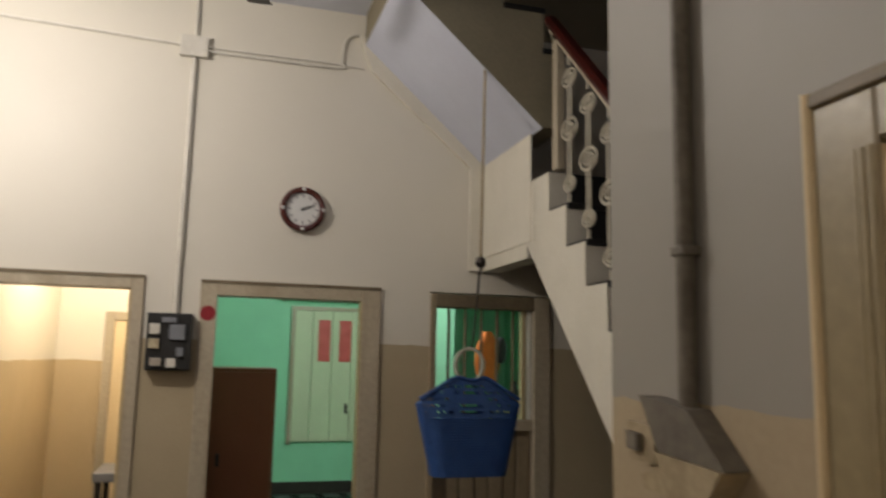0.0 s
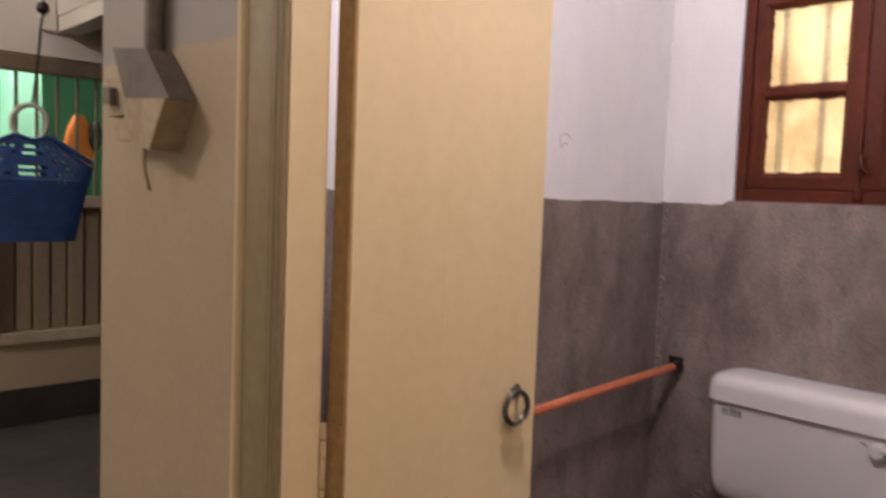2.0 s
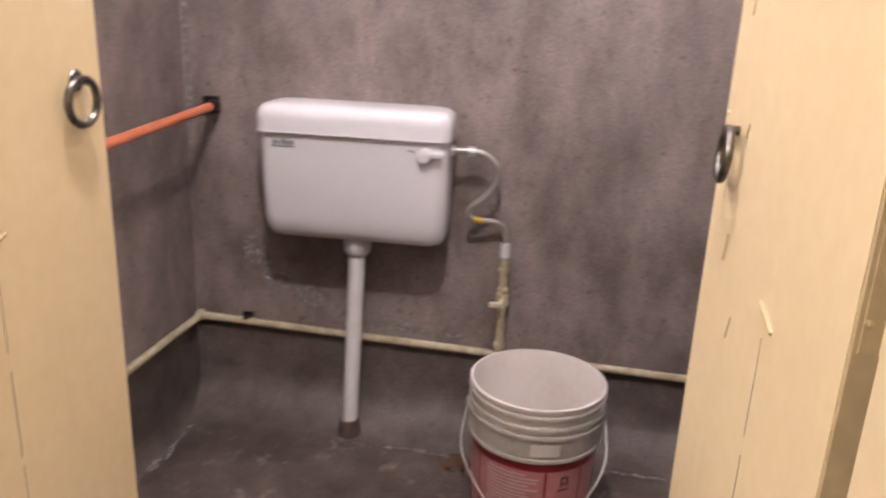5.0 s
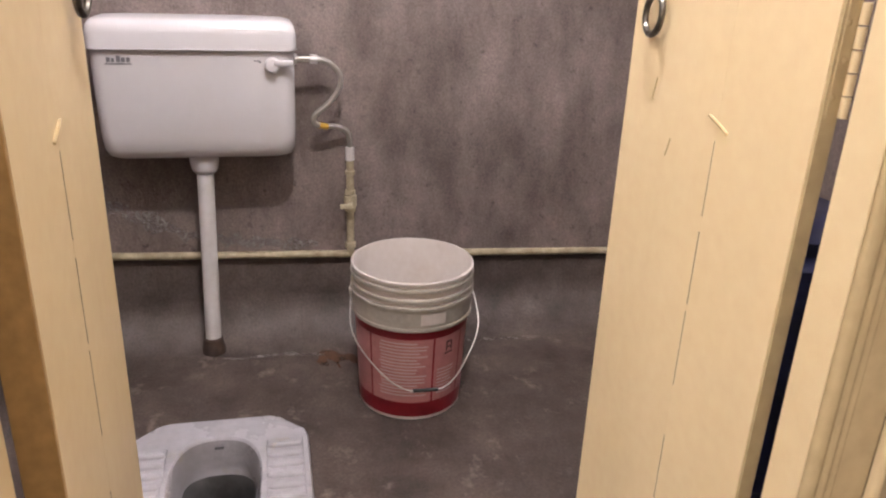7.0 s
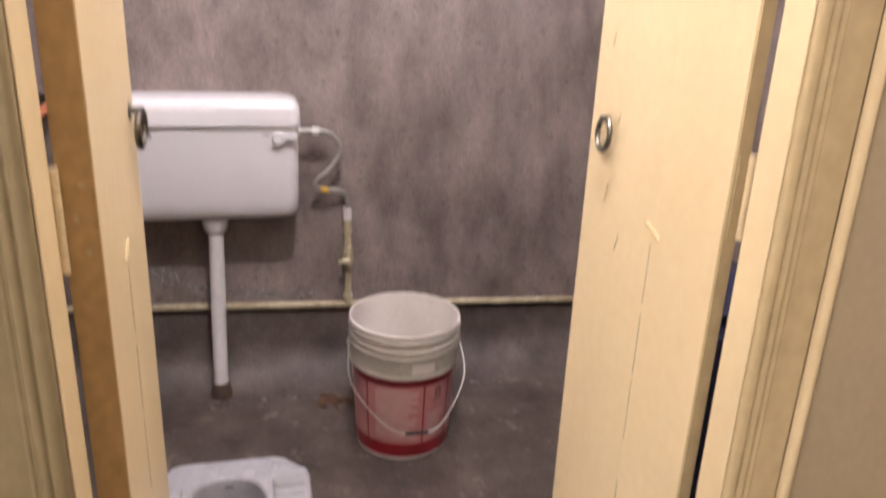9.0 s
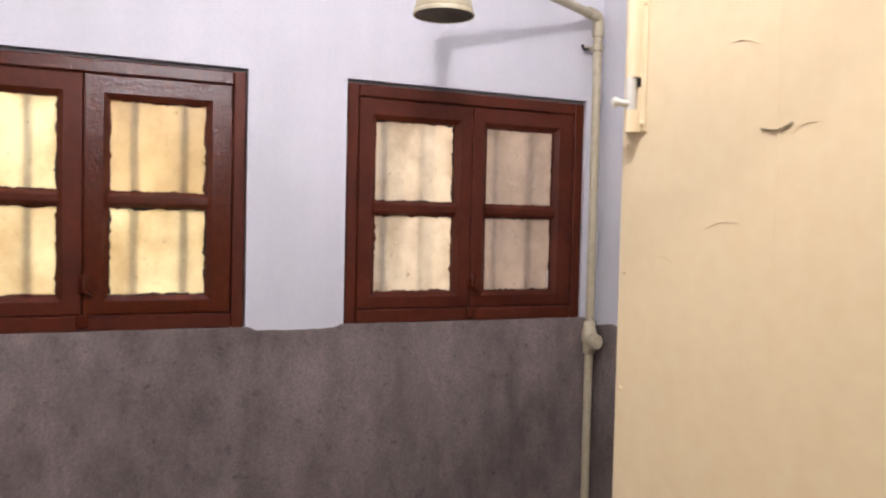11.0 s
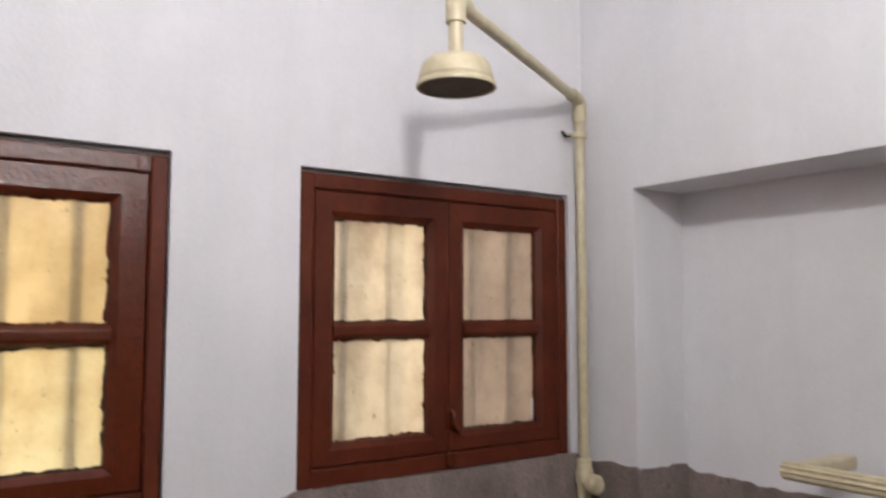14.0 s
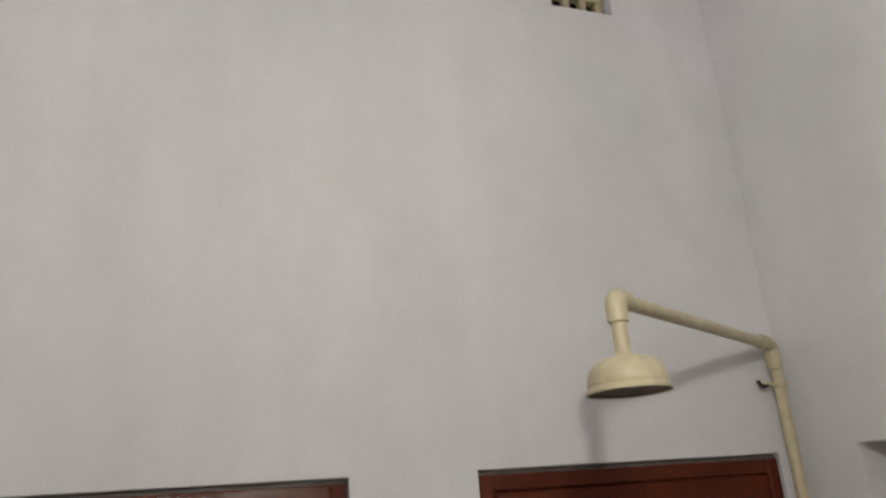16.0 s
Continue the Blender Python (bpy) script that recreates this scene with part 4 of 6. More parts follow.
fp = thing("flush_pipe", (2.525, CY, 0.0), "white plastic flush pipe with a grimy foot running to the floor", "pipe")
bm = bmesh.new()
lathe(bm, [(0.034, 0.600), (0.039, 0.596), (0.039, 0.568), (0.036, 0.548), (0.030, 0.538), (0.024, 0.534)], (2.525, CY, 0), 24)
part("collar", bm, M["ceramic"], fp, "white coupling nut", smooth=True)
part("pipe", tube(bmesh.new(), [(2.525, CY, 0.56), (2.512, CY + 0.004, 0.34), (2.500, CY + 0.008, 0.16), (2.486, CY + 0.010, 0.02)], 0.0225, 18), M["pvc"], fp, smooth=True)
bm = bmesh.new()
lathe(bm, [(0.0235, 0.050), (0.028, 0.046), (0.029, 0.030), (0.033, 0.020), (0.034, -0.004)], (2.484, CY + 0.010, 0), 20)
part("foot_seal", bm, M["seal"], fp, "dirty seal at the floor", smooth=True)

# ---- supply pipes ----
wp = thing("wall_pipe", (2.585, 0.5, 0.27), "cream painted water pipe clipped low along cement walls", "pipe")
PZ = 0.247
part("pipe_run", tube(bmesh.new(), [(EX - 0.022, SY + 0.03, 0.214), (EX - 0.022, NY - 0.028, 0.280)], 0.0115, 12), M["dirty_pipe"], wp, smooth=True)
part("pipe_run", tube(bmesh.new(), [(EX - 0.022, NY - 0.024, 0.280), (1.05, NY - 0.024, 0.330)], 0.0115, 12), M["dirty_pipe"], wp, smooth=True)
bm = bmesh.new()
bmesh.ops.create_uvsphere(bm, u_segments=14, v_segments=10, radius=0.018, matrix=Matrix.Translation((EX - 0.022, NY - 0.024, 0.280)))
part("elbow", bm, M["dirty_pipe"], wp, smooth=True)
for y in (1.36,):
    bm = bmesh.new()
    box(bm, EX - 0.037, EX - 0.008, y - 0.007, y + 0.007, 0.286, 0.291)
    box(bm, EX - 0.010, EX - 0.008, y - 0.018, y + 0.018, 0.285, 0.301)
    part("pipe_clip", bm, M["iron"], wp)

VY = 0.603
sv = thing("stop_valve", (EX - 0.022, VY, 0.27), "dirty cream pipe riser with a brass stop valve", "valve")
part("riser", tube(bmesh.new(), [(EX - 0.024, VY, PZ), (EX - 0.024, VY, 0.545)], 0.0115, 12), M["dirty_pipe"], sv, smooth=True)
for z0, z1, r in ((0.27, 0.29, 0.0165), (0.385, 0.402, 0.016), (0.402, 0.440, 0.0195), (0.440, 0.456, 0.016), (0.50, 0.515, 0.015)):
    part("fitting", lathe(bmesh.new(), [(0.0115, z0), (r, z0 + 0.002), (r, z1 - 0.002), (0.0115, z1)], (EX - 0.024, VY, 0), 8), M["dirty_pipe"], sv)
bm = bmesh.new()
tube(bm, [(EX - 0.04, VY, 0.42), (EX - 0.062, VY + 0.006, 0.418)], 0.006, 8)
box(bm, EX - 0.068, EX - 0.060, VY - 0.006, VY + 0.034, 0.408, 0.424, 0.003)
part("valve_handle", bm, M["cream_pipe"], sv)

ho = thing("flexible_hose", (EX - 0.05, 0.65, 0.56), "braided steel supply hose curling from cistern to valve", "hose")
HP = [(EX - 0.085, CY - 0.243, 0.842), (EX - 0.085, 0.725, 0.843), (EX - 0.080, 0.675, 0.838), (EX - 0.076, 0.638, 0.808), (EX - 0.074, 0.634, 0.768), (EX - 0.074, 0.665, 0.722), (EX - 0.074, 0.700, 0.692),
      (EX - 0.070, 0.706, 0.668), (EX - 0.062, 0.680, 0.655), (EX - 0.050, 0.640, 0.650), (EX - 0.034, 0.612, 0.632), (EX - 0.026, 0.604, 0.600), (EX - 0.024, VY, 0.565)]
part("hose", tube(bmesh.new(), smooth_path(HP, 6), 0.0078, 10), M["steel"], ho, smooth=True)
for p, q, r in (((EX - 0.085, CY - 0.240, 0.842), (EX - 0.085, CY - 0.256, 0.842), 0.014), ((EX - 0.085, 0.715, 0.843), (EX - 0.084, 0.695, 0.842), 0.0125), ((EX - 0.024, VY, 0.545), (EX - 0.025, VY + 0.001, 0.585), 0.0135)):
    part("hose_nut", tube(bmesh.new(), [p, q], r, 8), M["pvc"], ho, "pale end nut")
part("tag", tube(bmesh.new(), [(EX - 0.066, 0.692, 0.658), (EX - 0.058, 0.668, 0.6525)], 0.0088, 10), M["yellow_tag"], ho, "yellow plastic tag")

# ---- hanging rod ----
rod = thing("hanging_rod", (2.0, 1.428, 0.9), "orange plastic pipe used as a clothes rod", "rod")
part("rod", tube(bmesh.new(), [(EX - 0.012, 1.428, 0.913), (1.85, 1.428, 0.882), (1.01, 1.428, 0.85)], 0.0125, 14), M["orange"], rod, smooth=True)
bm = bmesh.new()
box(bm, EX - 0.022, EX - 0.006, 1.420, 1.466, 0.890, 0.936, 0.003)
tube(bm, [(EX - 0.024, 1.428, 0.913), (EX - 0.060, 1.428, 0.911)], 0.017, 12)
part("bracket", bm, M["iron"], rod, "black iron socket")

# ---- squat pan ----
sp = thing("squat_toilet", (1.80, 0.97, 0), "pale grey ceramic squat pan with ribbed footrests let into the floor", "toilet")
PCX, PCY, N = 1.797, 0.980, 72


def octagon(hx, hy, ch, z, cx=PCX + 0.005):
    out = []
    for k in range(N):
        a = 2 * math.pi * (k + 0.5) / N
        c0, s0 = math.cos(a), math.sin(a)
        t = min(hx / abs(c0) if abs(c0) > 1e-6 else 9, hy / abs(s0) if abs(s0) > 1e-6 else 9, (hx + hy - ch) / (abs(c0) + abs(s0)))
        out.append((cx + c0 * t, PCY + s0 * t, z))
    return out


def slot(x0, x1, hw0, hw1, z, zfar=None):
    """A rounded keyhole, hw0 half wide at the near end x0 and hw1 at the far end."""
    out = []
    for k in range(N):
        a = 2 * math.pi * (k + 0.5) / N
        c0, s0 = math.cos(a), math.sin(a)
        mid, hx = (x0 + x1) / 2, (x1 - x0) / 2
        px = mid + hx * (abs(c0) ** 0.62) * (1 if c0 > 0 else -1)
        f = (px - x0) / (x1 - x0)
        hw = hw0 + (hw1 - hw0) * f
        py = PCY + hw * (abs(s0) ** 0.80) * (1 if s0 > 0 else -1)
        out.append((px, py, z if zfar is None else z + (zfar - z) * f))
    return out


loops = [octagon(0.292, 0.212, 0.075, -0.02), octagon(0.292, 0.212, 0.075, 0.014), octagon(0.288, 0.208, 0.074, 0.021), octagon(0.280, 0.200, 0.072, 0.024), slot(1.515, 2.012, 0.080, 0.116, 0.024), slot(1.520, 2.007, 0.076, 0.111, 0.019),
         slot(1.528, 2.003, 0.071, 0.108, -0.012, -0.020), slot(1.550, 2.002, 0.066, 0.105, -0.032, -0.050), slot(1.640, 2.000, 0.066, 0.101, -0.046, -0.062), slot(1.745, 1.996, 0.070, 0.092, -0.060, -0.074)]
throat = [slot(1.745, 1.996, 0.070, 0.092, -0.060, -0.074)]
for r, z in ((0.084, -0.088), (0.074, -0.106), (0.064, -0.140), (0.058, -0.20)):
    throat.append([(1.895 + r * 1.1 * math.cos(2 * math.pi * (k + 0.5) / N), PCY + r * math.sin(2 * math.pi * (k + 0.5) / N), z) for k in range(N)])
hole = throat[-1]
part("bowl", loft(bmesh.new(), loops, (False, False)), M["pan_ceramic"], sp, smooth=True)
part("throat", loft(bmesh.new(), throat, (False, False)), M["throat"], sp, "stained pan throat, the recess shade put into its grey", smooth=True)
bm = bmesh.new()
loft(bm, [[(x, y, -0.201) for x, y, z in hole], [(1.895 + (x - 1.895) * 0.9, PCY + (y - PCY) * 0.9, -0.36) for x, y, z in hole]], (False, True))
# Black skin stands in for the darkness down the drain.
part("drain", bm, M["black_stone"], sp, "dark drain hole")
for sgn in (1, -1):
    part("foot_rest", box(bmesh.new(), 1.655, 1.985, PCY + sgn * 0.112, PCY + sgn * 0.198, 0.018, 0.0275, 0.004), M["pan_ceramic"], sp, "raised worn footrest", smooth=True)
    for k in range(8):
        x = 1.690 + k * 0.0375
        tip = [math.pi * q / 8 for q in range(9)]
        rows = []
        for f, wd in ((0.114, 0.2), (0.120, 0.8), (0.130, 1.0), (0.180, 1.0), (0.190, 0.8), (0.196, 0.2)):
            rows.append([(x + 0.0105 * wd * math.cos(q), PCY + sgn * f, 0.0250 + 0.0125 * wd * math.sin(q)) for q in tip])
        part("foot_ridge", loft(bmesh.new(), rows), M["pan_ceramic"], sp, smooth=True)
part("stamp", B(2.0025, 2.0055, PCY - 0.012, PCY + 0.010, -0.004, 0.002), M["grey_print"], sp)

# ---- paint bucket ----
bk = thing("paint_bucket", (2.175, 0.487, 0), "empty white paint bucket with faded red printed label and wire handle", "bucket")
at = (2.175, 0.487, 0)


def rad(z):
    return 0.134 + 0.018 * z / 0.39


bm = bmesh.new()
lathe(bm, [(0.0, 0.006), (0.120, 0.004), (0.130, 0.0), (rad(0.01), 0.004), (rad(0.26), 0.262), (rad(0.27) + 0.006, 0.266), (rad(0.36), 0.384), (rad(0.39) + 0.004, 0.388), (rad(0.39) + 0.004, 0.393), (rad(0.39) - 0.001, 0.394),
            (rad(0.38) - 0.003, 0.385), (rad(0.05) - 0.004, 0.02), (0.0, 0.016)], at, 48)
part("shell", bm, M["bucket_white"], bk, smooth=True)
for z, e in ((0.372, 0.006), (0.345, 0.007), (0.325, 0.0085), (0.268, 0.008)):
    part("rib", lathe(bmesh.new(), [(rad(z) - 0.001, z - 0.006), (rad(z) + e, z - 0.005), (rad(z) + e + 0.001, z), (rad(z) + e, z + 0.004), (rad(z) - 0.001, z + 0.006)], at, 48), M["bucket_rib"], bk, smooth=True)
part("collar_band", lathe(bmesh.new(), [(rad(0.27) + 0.0066, 0.274), (rad(0.31) + 0.0066, 0.319)], at, 48), M["bucket_rib"], bk, smooth=True)
part("red_band", lathe(bmesh.new(), [(rad(0.238) + 0.0008, 0.238), (rad(0.26) + 0.0008, 0.26)], at, 48), M["bucket_red"], bk, smooth=True)
part("red_band", lathe(bmesh.new(), [(rad(0.012) + 0.0008, 0.012), (rad(0.055) + 0.0008, 0.055)], at, 48), M["bucket_red"], bk, smooth=True)
part("label_sleeve", lathe(bmesh.new(), [(rad(0.055) + 0.0007, 0.055), (rad(0.238) + 0.0007, 0.238)], at, 48), M["bucket_pink"], bk, "faded pink printed sleeve", smooth=True)


def patch(bm, a0, a1, z0, z1, lift=0.0014, n=6):
    """A curved sticker on the bucket, by angles in degrees from -x."""
    lo, hi = [], []
    for k in range(n + 1):
        a = radians(180 + a0 + (a1 - a0) * k / n)
        lo.append((at[0] + (rad(z0) + lift) * math.cos(a), at[1] + (rad(z0) + lift) * math.sin(a), z0))
        hi.append((at[0] + (rad(z1) + lift) * math.cos(a), at[1] + (rad(z1) + lift) * math.sin(a), z1))
    loft(bm, [lo, hi], (False, False), False)


for a in (12, 47, -55, 78):
    bm = bmesh.new()
    patch(bm, a, a + 2.2, 0.055, 0.238)
    part("red_rule", bm, M["bucket_red"], bk)
bm = bmesh.new()
random.seed(4)
for k in range(17):
    z = 0.075 + k * 0.0094
    patch(bm, -44 + random.uniform(0, 3), 8 - random.uniform(0, 14), z, z + 0.0042, n=8)
for k in range(8):
    z = 0.075 + k * 0.0098
    patch(bm, 18, 43 - random.uniform(0, 8), z, z + 0.004, n=6)
tagged(part("fine_print", bm, M["print_pale"], bk, "rows of unreadable fine print"), kind="stuff")
bm = bmesh.new()
patch(bm, 25, 36, 0.186, 0.191)
patch(bm, 27, 29, 0.195, 0.222, n=2)
patch(bm, 33, 35, 0.195, 0.222, n=2)
patch(bm, 27, 35, 0.218, 0.223)
patch(bm, 27, 35, 0.203, 0.207)
part("print_symbol", bm, M["print_dark"], bk)
part("paper_tag", (lambda b: (patch(b, -2, 22, 0.282, 0.312, 0.0076), b)[1])(bmesh.new()), M["bucket_white"], bk)
piv = rad(0.31) + 0.010
HB = [(at[0] + 0.0, at[1] + piv, 0.318), (at[0] - 0.075, at[1] + piv + 0.004, 0.235), (at[0] - 0.130, at[1] + 0.105, 0.155), (at[0] - 0.158, at[1] + 0.045, 0.112), (at[0] - 0.163, at[1] - 0.01, 0.106), (at[0] - 0.158, at[1] - 0.065, 0.112), (at[0] - 0.130, at[1] - 0.115, 0.158), (at[0] - 0.075, at[1] - piv - 0.004, 0.235), (at[0], at[1] - piv, 0.318)]
wire = part("handle", tube(bmesh.new(), smooth_path(HB, 5), 0.0019, 8), M["steel"], bk, "thin wire handle", smooth=True)
part("grip", tube(bmesh.new(), [(at[0] - 0.163, at[1] + 0.022, 0.107), (at[0] - 0.164, at[1] - 0.042, 0.107)], 0.0048, 10), M["black_plastic"], wire, "black grip", smooth=True)
for sgn in (1, -1):
    part("ear", tube(bmesh.new(), [(at[0], at[1] + sgn * (piv - 0.012), 0.318), (at[0], at[1] + sgn * (piv + 0.004), 0.318)], 0.010, 12), M["bucket_rib"], bk)

# ---- shower ----
sh = thing("shower", (2.57, -0.392, 1.3), "cream painted overhead shower on a wall pipe with a bell rose", "shower")
SX, SYP = 2.575, -0.398
part("riser_pipe", tube(bmesh.new(), [(SX, SYP, PZ), (SX, SYP, 2.285)], 0.0125, 14), M["cream_pipe"], sh, smooth=True)
bm = bmesh.new()
lathe(bm, [(0.0125, 2.245), (0.0165, 2.248), (0.0165, 2.292), (0.013, 2.296)], (SX, SYP, 0), 16)
tube(bm, smooth_path([(SX, SYP, 2.27), (SX, SYP, 2.296), (SX - 0.012, SYP + 0.02, 2.304), (SX - 0.03, SYP + 0.055, 2.304)]), 0.0165, 14)
part("elbow", bm, M["cream_pipe"], sh, smooth=True)
ROSE = Vector((2.216, 0.236, 0))
part("arm", tube(bmesh.new(), [(SX - 0.012, SYP + 0.022, 2.303), (ROSE.x, ROSE.y, 2.294)], 0.0125, 14), M["cream_pipe"], sh, smooth=True)
bm = bmesh.new()
tube(bm, smooth_path([(ROSE.x + 0.018, ROSE.y - 0.032, 2.2955), (ROSE.x + 0.004, ROSE.y - 0.007, 2.295), (ROSE.x, ROSE.y, 2.286), (ROSE.x, ROSE.y, 2.256)]), 0.0175, 16)
part("elbow", bm, M["cream_pipe"], sh, smooth=True)
part("drop", tube(bmesh.new(), [(ROSE.x, ROSE.y, 2.258), (ROSE.x, ROSE.y, 2.204)], 0.0125, 14), M["cream_pipe"], sh, smooth=True)
bm = bmesh.new()
lathe(bm, [(0.013, 2.208), (0.016, 2.201), (0.032, 2.198), (0.048, 2.192), (0.058, 2.181), (0.0615, 2.169), (0.062, 2.162), (0.0635, 2.161), (0.0635, 2.157), (0.062, 2.154), (0.067, 2.149), (0.067, 2.144), (0.063, 2.144)], (ROSE.x, ROSE.y, 0), 40)
rose = part("rose", bm, M["cream_pipe"], sh, "cream bell-shaped shower rose", smooth=True)
part("spray_plate", lathe(bmesh.new(), [(0.0, 2.146), (0.0632, 2.146), (0.0632, 2.149), (0.0, 2.15)], (ROSE.x, ROSE.y, 0), 40), M["iron"], rose, "dark perforated plate")
bm = bmesh.new()
lathe(bm, [(0.0125, 2.205), (0.0175, 2.207), (0.0175, 2.219), (0.0125, 2.221)], (SX, SYP, 0), 16)
tube(bm, [(SX, SYP + 0.012, 2.212), (SX + 0.012, SYP + 0.034, 2.217)], 0.004, 8)
part("clamp", bm, M["cream_pipe"], sh)
part("clamp_hook", tube(bmesh.new(), smooth_path([(SX + 0.008, SYP + 0.022, 2.213), (SX + 0.012, SYP + 0.036, 2.210), (SX + 0.020, SYP + 0.040, 2.224)]), 0.004, 8), M["iron"], sh)
bm = bmesh.new()
lathe(bm, [(0.0125, 1.318), (0.018, 1.322), (0.018, 1.352), (0.022, 1.358), (0.022, 1.388), (0.018, 1.394), (0.018, 1.412), (0.0125, 1.416)], (SX, SYP, 0), 16)
tap = part("stopcock", bm, M["cream_pipe"], sh, "cream painted stopcock", smooth=True)
bm = bmesh.new()
lathe(bm, [(0.0, -0.062), (0.018, -0.060), (0.023, -0.054), (0.023, -0.036), (0.012, -0.032), (0.010, -0.014)], (SX, SYP + 0.012, 1.362), 18, "x")
part("tap_wheel", bm, M["cream_pipe"], tap, smooth=True)

# ---- towel rail in the recess ----
tr = thing("towel_rail", (1.8, -0.40, 1.48), "cream painted fluted towel rail on wall brackets", "rail")
bm = bmesh.new()
loops = []
for x in (2.038, 1.34):
    lp = []
    for k in range(40):
        a = 2 * math.pi * k / 40
        r = 0.0155 + 0.0018 * math.cos(10 * a)
        lp.append((x, -0.385 + r * math.cos(a), 1.479 + r * math.sin(a)))
    loops.append(lp)
loft(bm, loops)
part("bar", bm, M["cream_pipe"], tr, smooth=True)
for x in (2.015, 1.40):
    part("bracket", B(x - 0.020, x + 0.020, -0.565, -0.385, 1.465, 1.493, bev=0.006), M["cream_pipe"], tr)

# ---- drum behind the right leaf ----
dr = thing("plastic_drum", (1.50, 0.00, 0), "dark blue plastic water drum", "drum")
part("shell", lathe(bmesh.new(), [(0.0, 0.0), (0.19, 0.0), (0.20, 0.02), (0.205, 0.30), (0.212, 0.31), (0.205, 0.32), (0.205, 0.66), (0.19, 0.70), (0.15, 0.715), (0.0, 0.715)], (1.50, 0.0, 0), 40), M["blue_drum"], dr, smooth=True)
part("lid", lathe(bmesh.new(), [(0.155, 0.712), (0.158, 0.735), (0.15, 0.74), (0.0, 0.742)], (1.50, 0.0, 0), 40), M["blue_drum"], dr, smooth=True)

# ---- hall: the shell ----
CW = 5.0
solid("wall_hall_north", wall_with_holes(-3.0, 3.6, CW, CW + 0.22, 0, 3.85, [(-1.12, -0.15, 0, 2.11), (0.152, 1.205, 0, 2.10), (1.521, 2.325, 0.47, 2.10)], "x"), M["hall_wall"],
      "hall wall in cream paint over a brown lower coat", "wall", "structure")
solid("wall_door_side", wall_with_holes(0.950, 0.970, -2.4, NY, 0, 3.85, [(0.206, 1.168, 0, 2.015)], "y"), M["near_wall_dimmed"], "hall wall, cream coat darkened for low light, over brown", "wall", "structure")
solid("wall_corner", B(0.950, 0.955, NY, 1.68, 0, 3.85), M["near_wall_dimmed"], "end of the hall wall, cream darkened for low light, over brown", "wall", "structure")
solid("wall_stair_back", B(3.4, 3.6, 1.63, CW, 0, 6.2), M["stair_side_shaded"], "stairwell wall, its dimness put into dark olive paint", "wall", "structure")
solid("wall_stair_south", B(2.86, 3.4, 1.50, 1.63, 0, 6.2), M["stair_side_shaded"], "stairwell wall, its dimness put into dark olive paint", "wall", "structure")
solid("wall_hall_west", B(-3.0, -2.8, -2.4, CW, 0, 3.85), M["hall_wall"], "hall wall in cream over brown", "wall", "structure")
solid("wall_hall_south", B(-2.8, 0.97, -2.6, -2.4, 0, 3.85), M["hall_wall"], "hall wall in cream over brown", "wall", "structure")
bm = bmesh.new()
box(bm, -3.0, 1.08, -2.6, CW, 3.85, 4.0)
box(bm, 1.08, 3.6, 1.63, 3.0, 3.85, 4.0)
solid("ceiling_hall", bm, M["ceiling"], "pale bluish hall ceiling", "ceiling", "structure")
solid("ceiling_stair", B(1.08, 3.6, 3.0, CW + 0.22, 6.1, 6.2), M["stair_side_shaded"], "stairwell ceiling, its dimness put into dark olive paint", "ceiling", "structure")
solid("wall_stair_upper", B(1.0, 1.08, 3.0, CW, 4.0, 6.1), M["stair_side_shaded"], "stairwell wall, its dimness put into dark olive paint", "wall", "structure")
solid("wall_stair_upper_north", B(1.08, 3.4, CW, CW + 0.2, 3.85, 6.1), M["stair_side_shaded"], "stairwell wall, its dimness put into dark olive paint", "wall", "structure")
solid("wall_stair_upper_south", B(1.08, 3.4, 2.95, 3.0, 4.0, 6.1), M["stair_side_shaded"], "stairwell wall, its dimness put into dark olive paint", "wall", "structure")
bm = bmesh.new()
box(bm, -3.0, 0.97, -2.6, CW + 0.22, -0.1, -0.002)
box(bm, 0.97, 3.6, 1.63, CW + 0.22, -0.1, -0.002)
solid("floor_hall", bm, M["hall_floor"], "dark worn stone hall floor", "floor", "structure")
bm = bmesh.new()
for a, b in ((-2.8, -1.12), (-0.15, 0.152), (1.205, 3.4)):
    box(bm, a, b, CW - 0.012, CW, 0, 0.21, 0.003)
solid("baseboard", bm, M["skirting"], "dark painted skirting", "skirting", "structure")


def hall_frame(name, x0, x1, top, wl, wr, wt, label):
    """A door frame set in the clock wall."""
    f = thing(name, ((x0 + x1) / 2, CW, 0), label, "door frame", kind="structure")
    part("jamb", B(x0, x0 + wl, CW - 0.02, CW + 0.09, 0, top, bev=0.004), M["hall_frame"], f)
    part("jamb", B(x1 - wr, x1, CW - 0.02, CW + 0.09, 0, top, bev=0.004), M["hall_frame"], f)
    part("head", B(x0 + wl, x1 - wr, CW - 0.02, CW + 0.09, top - wt, top, bev=0.004), M["hall_frame"], f)
    part("drip_edge", B(x0, x1, CW - 0.024, CW - 0.0, top, top + 0.018), M["frame_dark"], f)
    part("inner_bead", B(x1 - wr - 0.014, x1 - wr, CW - 0.012, CW + 0.05, 0, top - wt, bev=0.003), M["frame_paint"], f)
    return f


hall_frame("door_1", -1.12, -0.15, 2.10, 0.075, 0.065, 0.062, "cream painted open doorway to a yellow room")
g = hall_frame("door_2", 0.152, 1.205, 2.09, 0.095, 0.115, 0.072, "cream painted open doorway to a green room")
part("sticker", lathe(bmesh.new(), [(0.0, -0.0225), (0.042, -0.0222), (0.044, -0.0195), (0.0, -0.0195)], (0.198, CW, 1.915), 20, "y"), M["bucket_red"], g, "faded red round sticker")

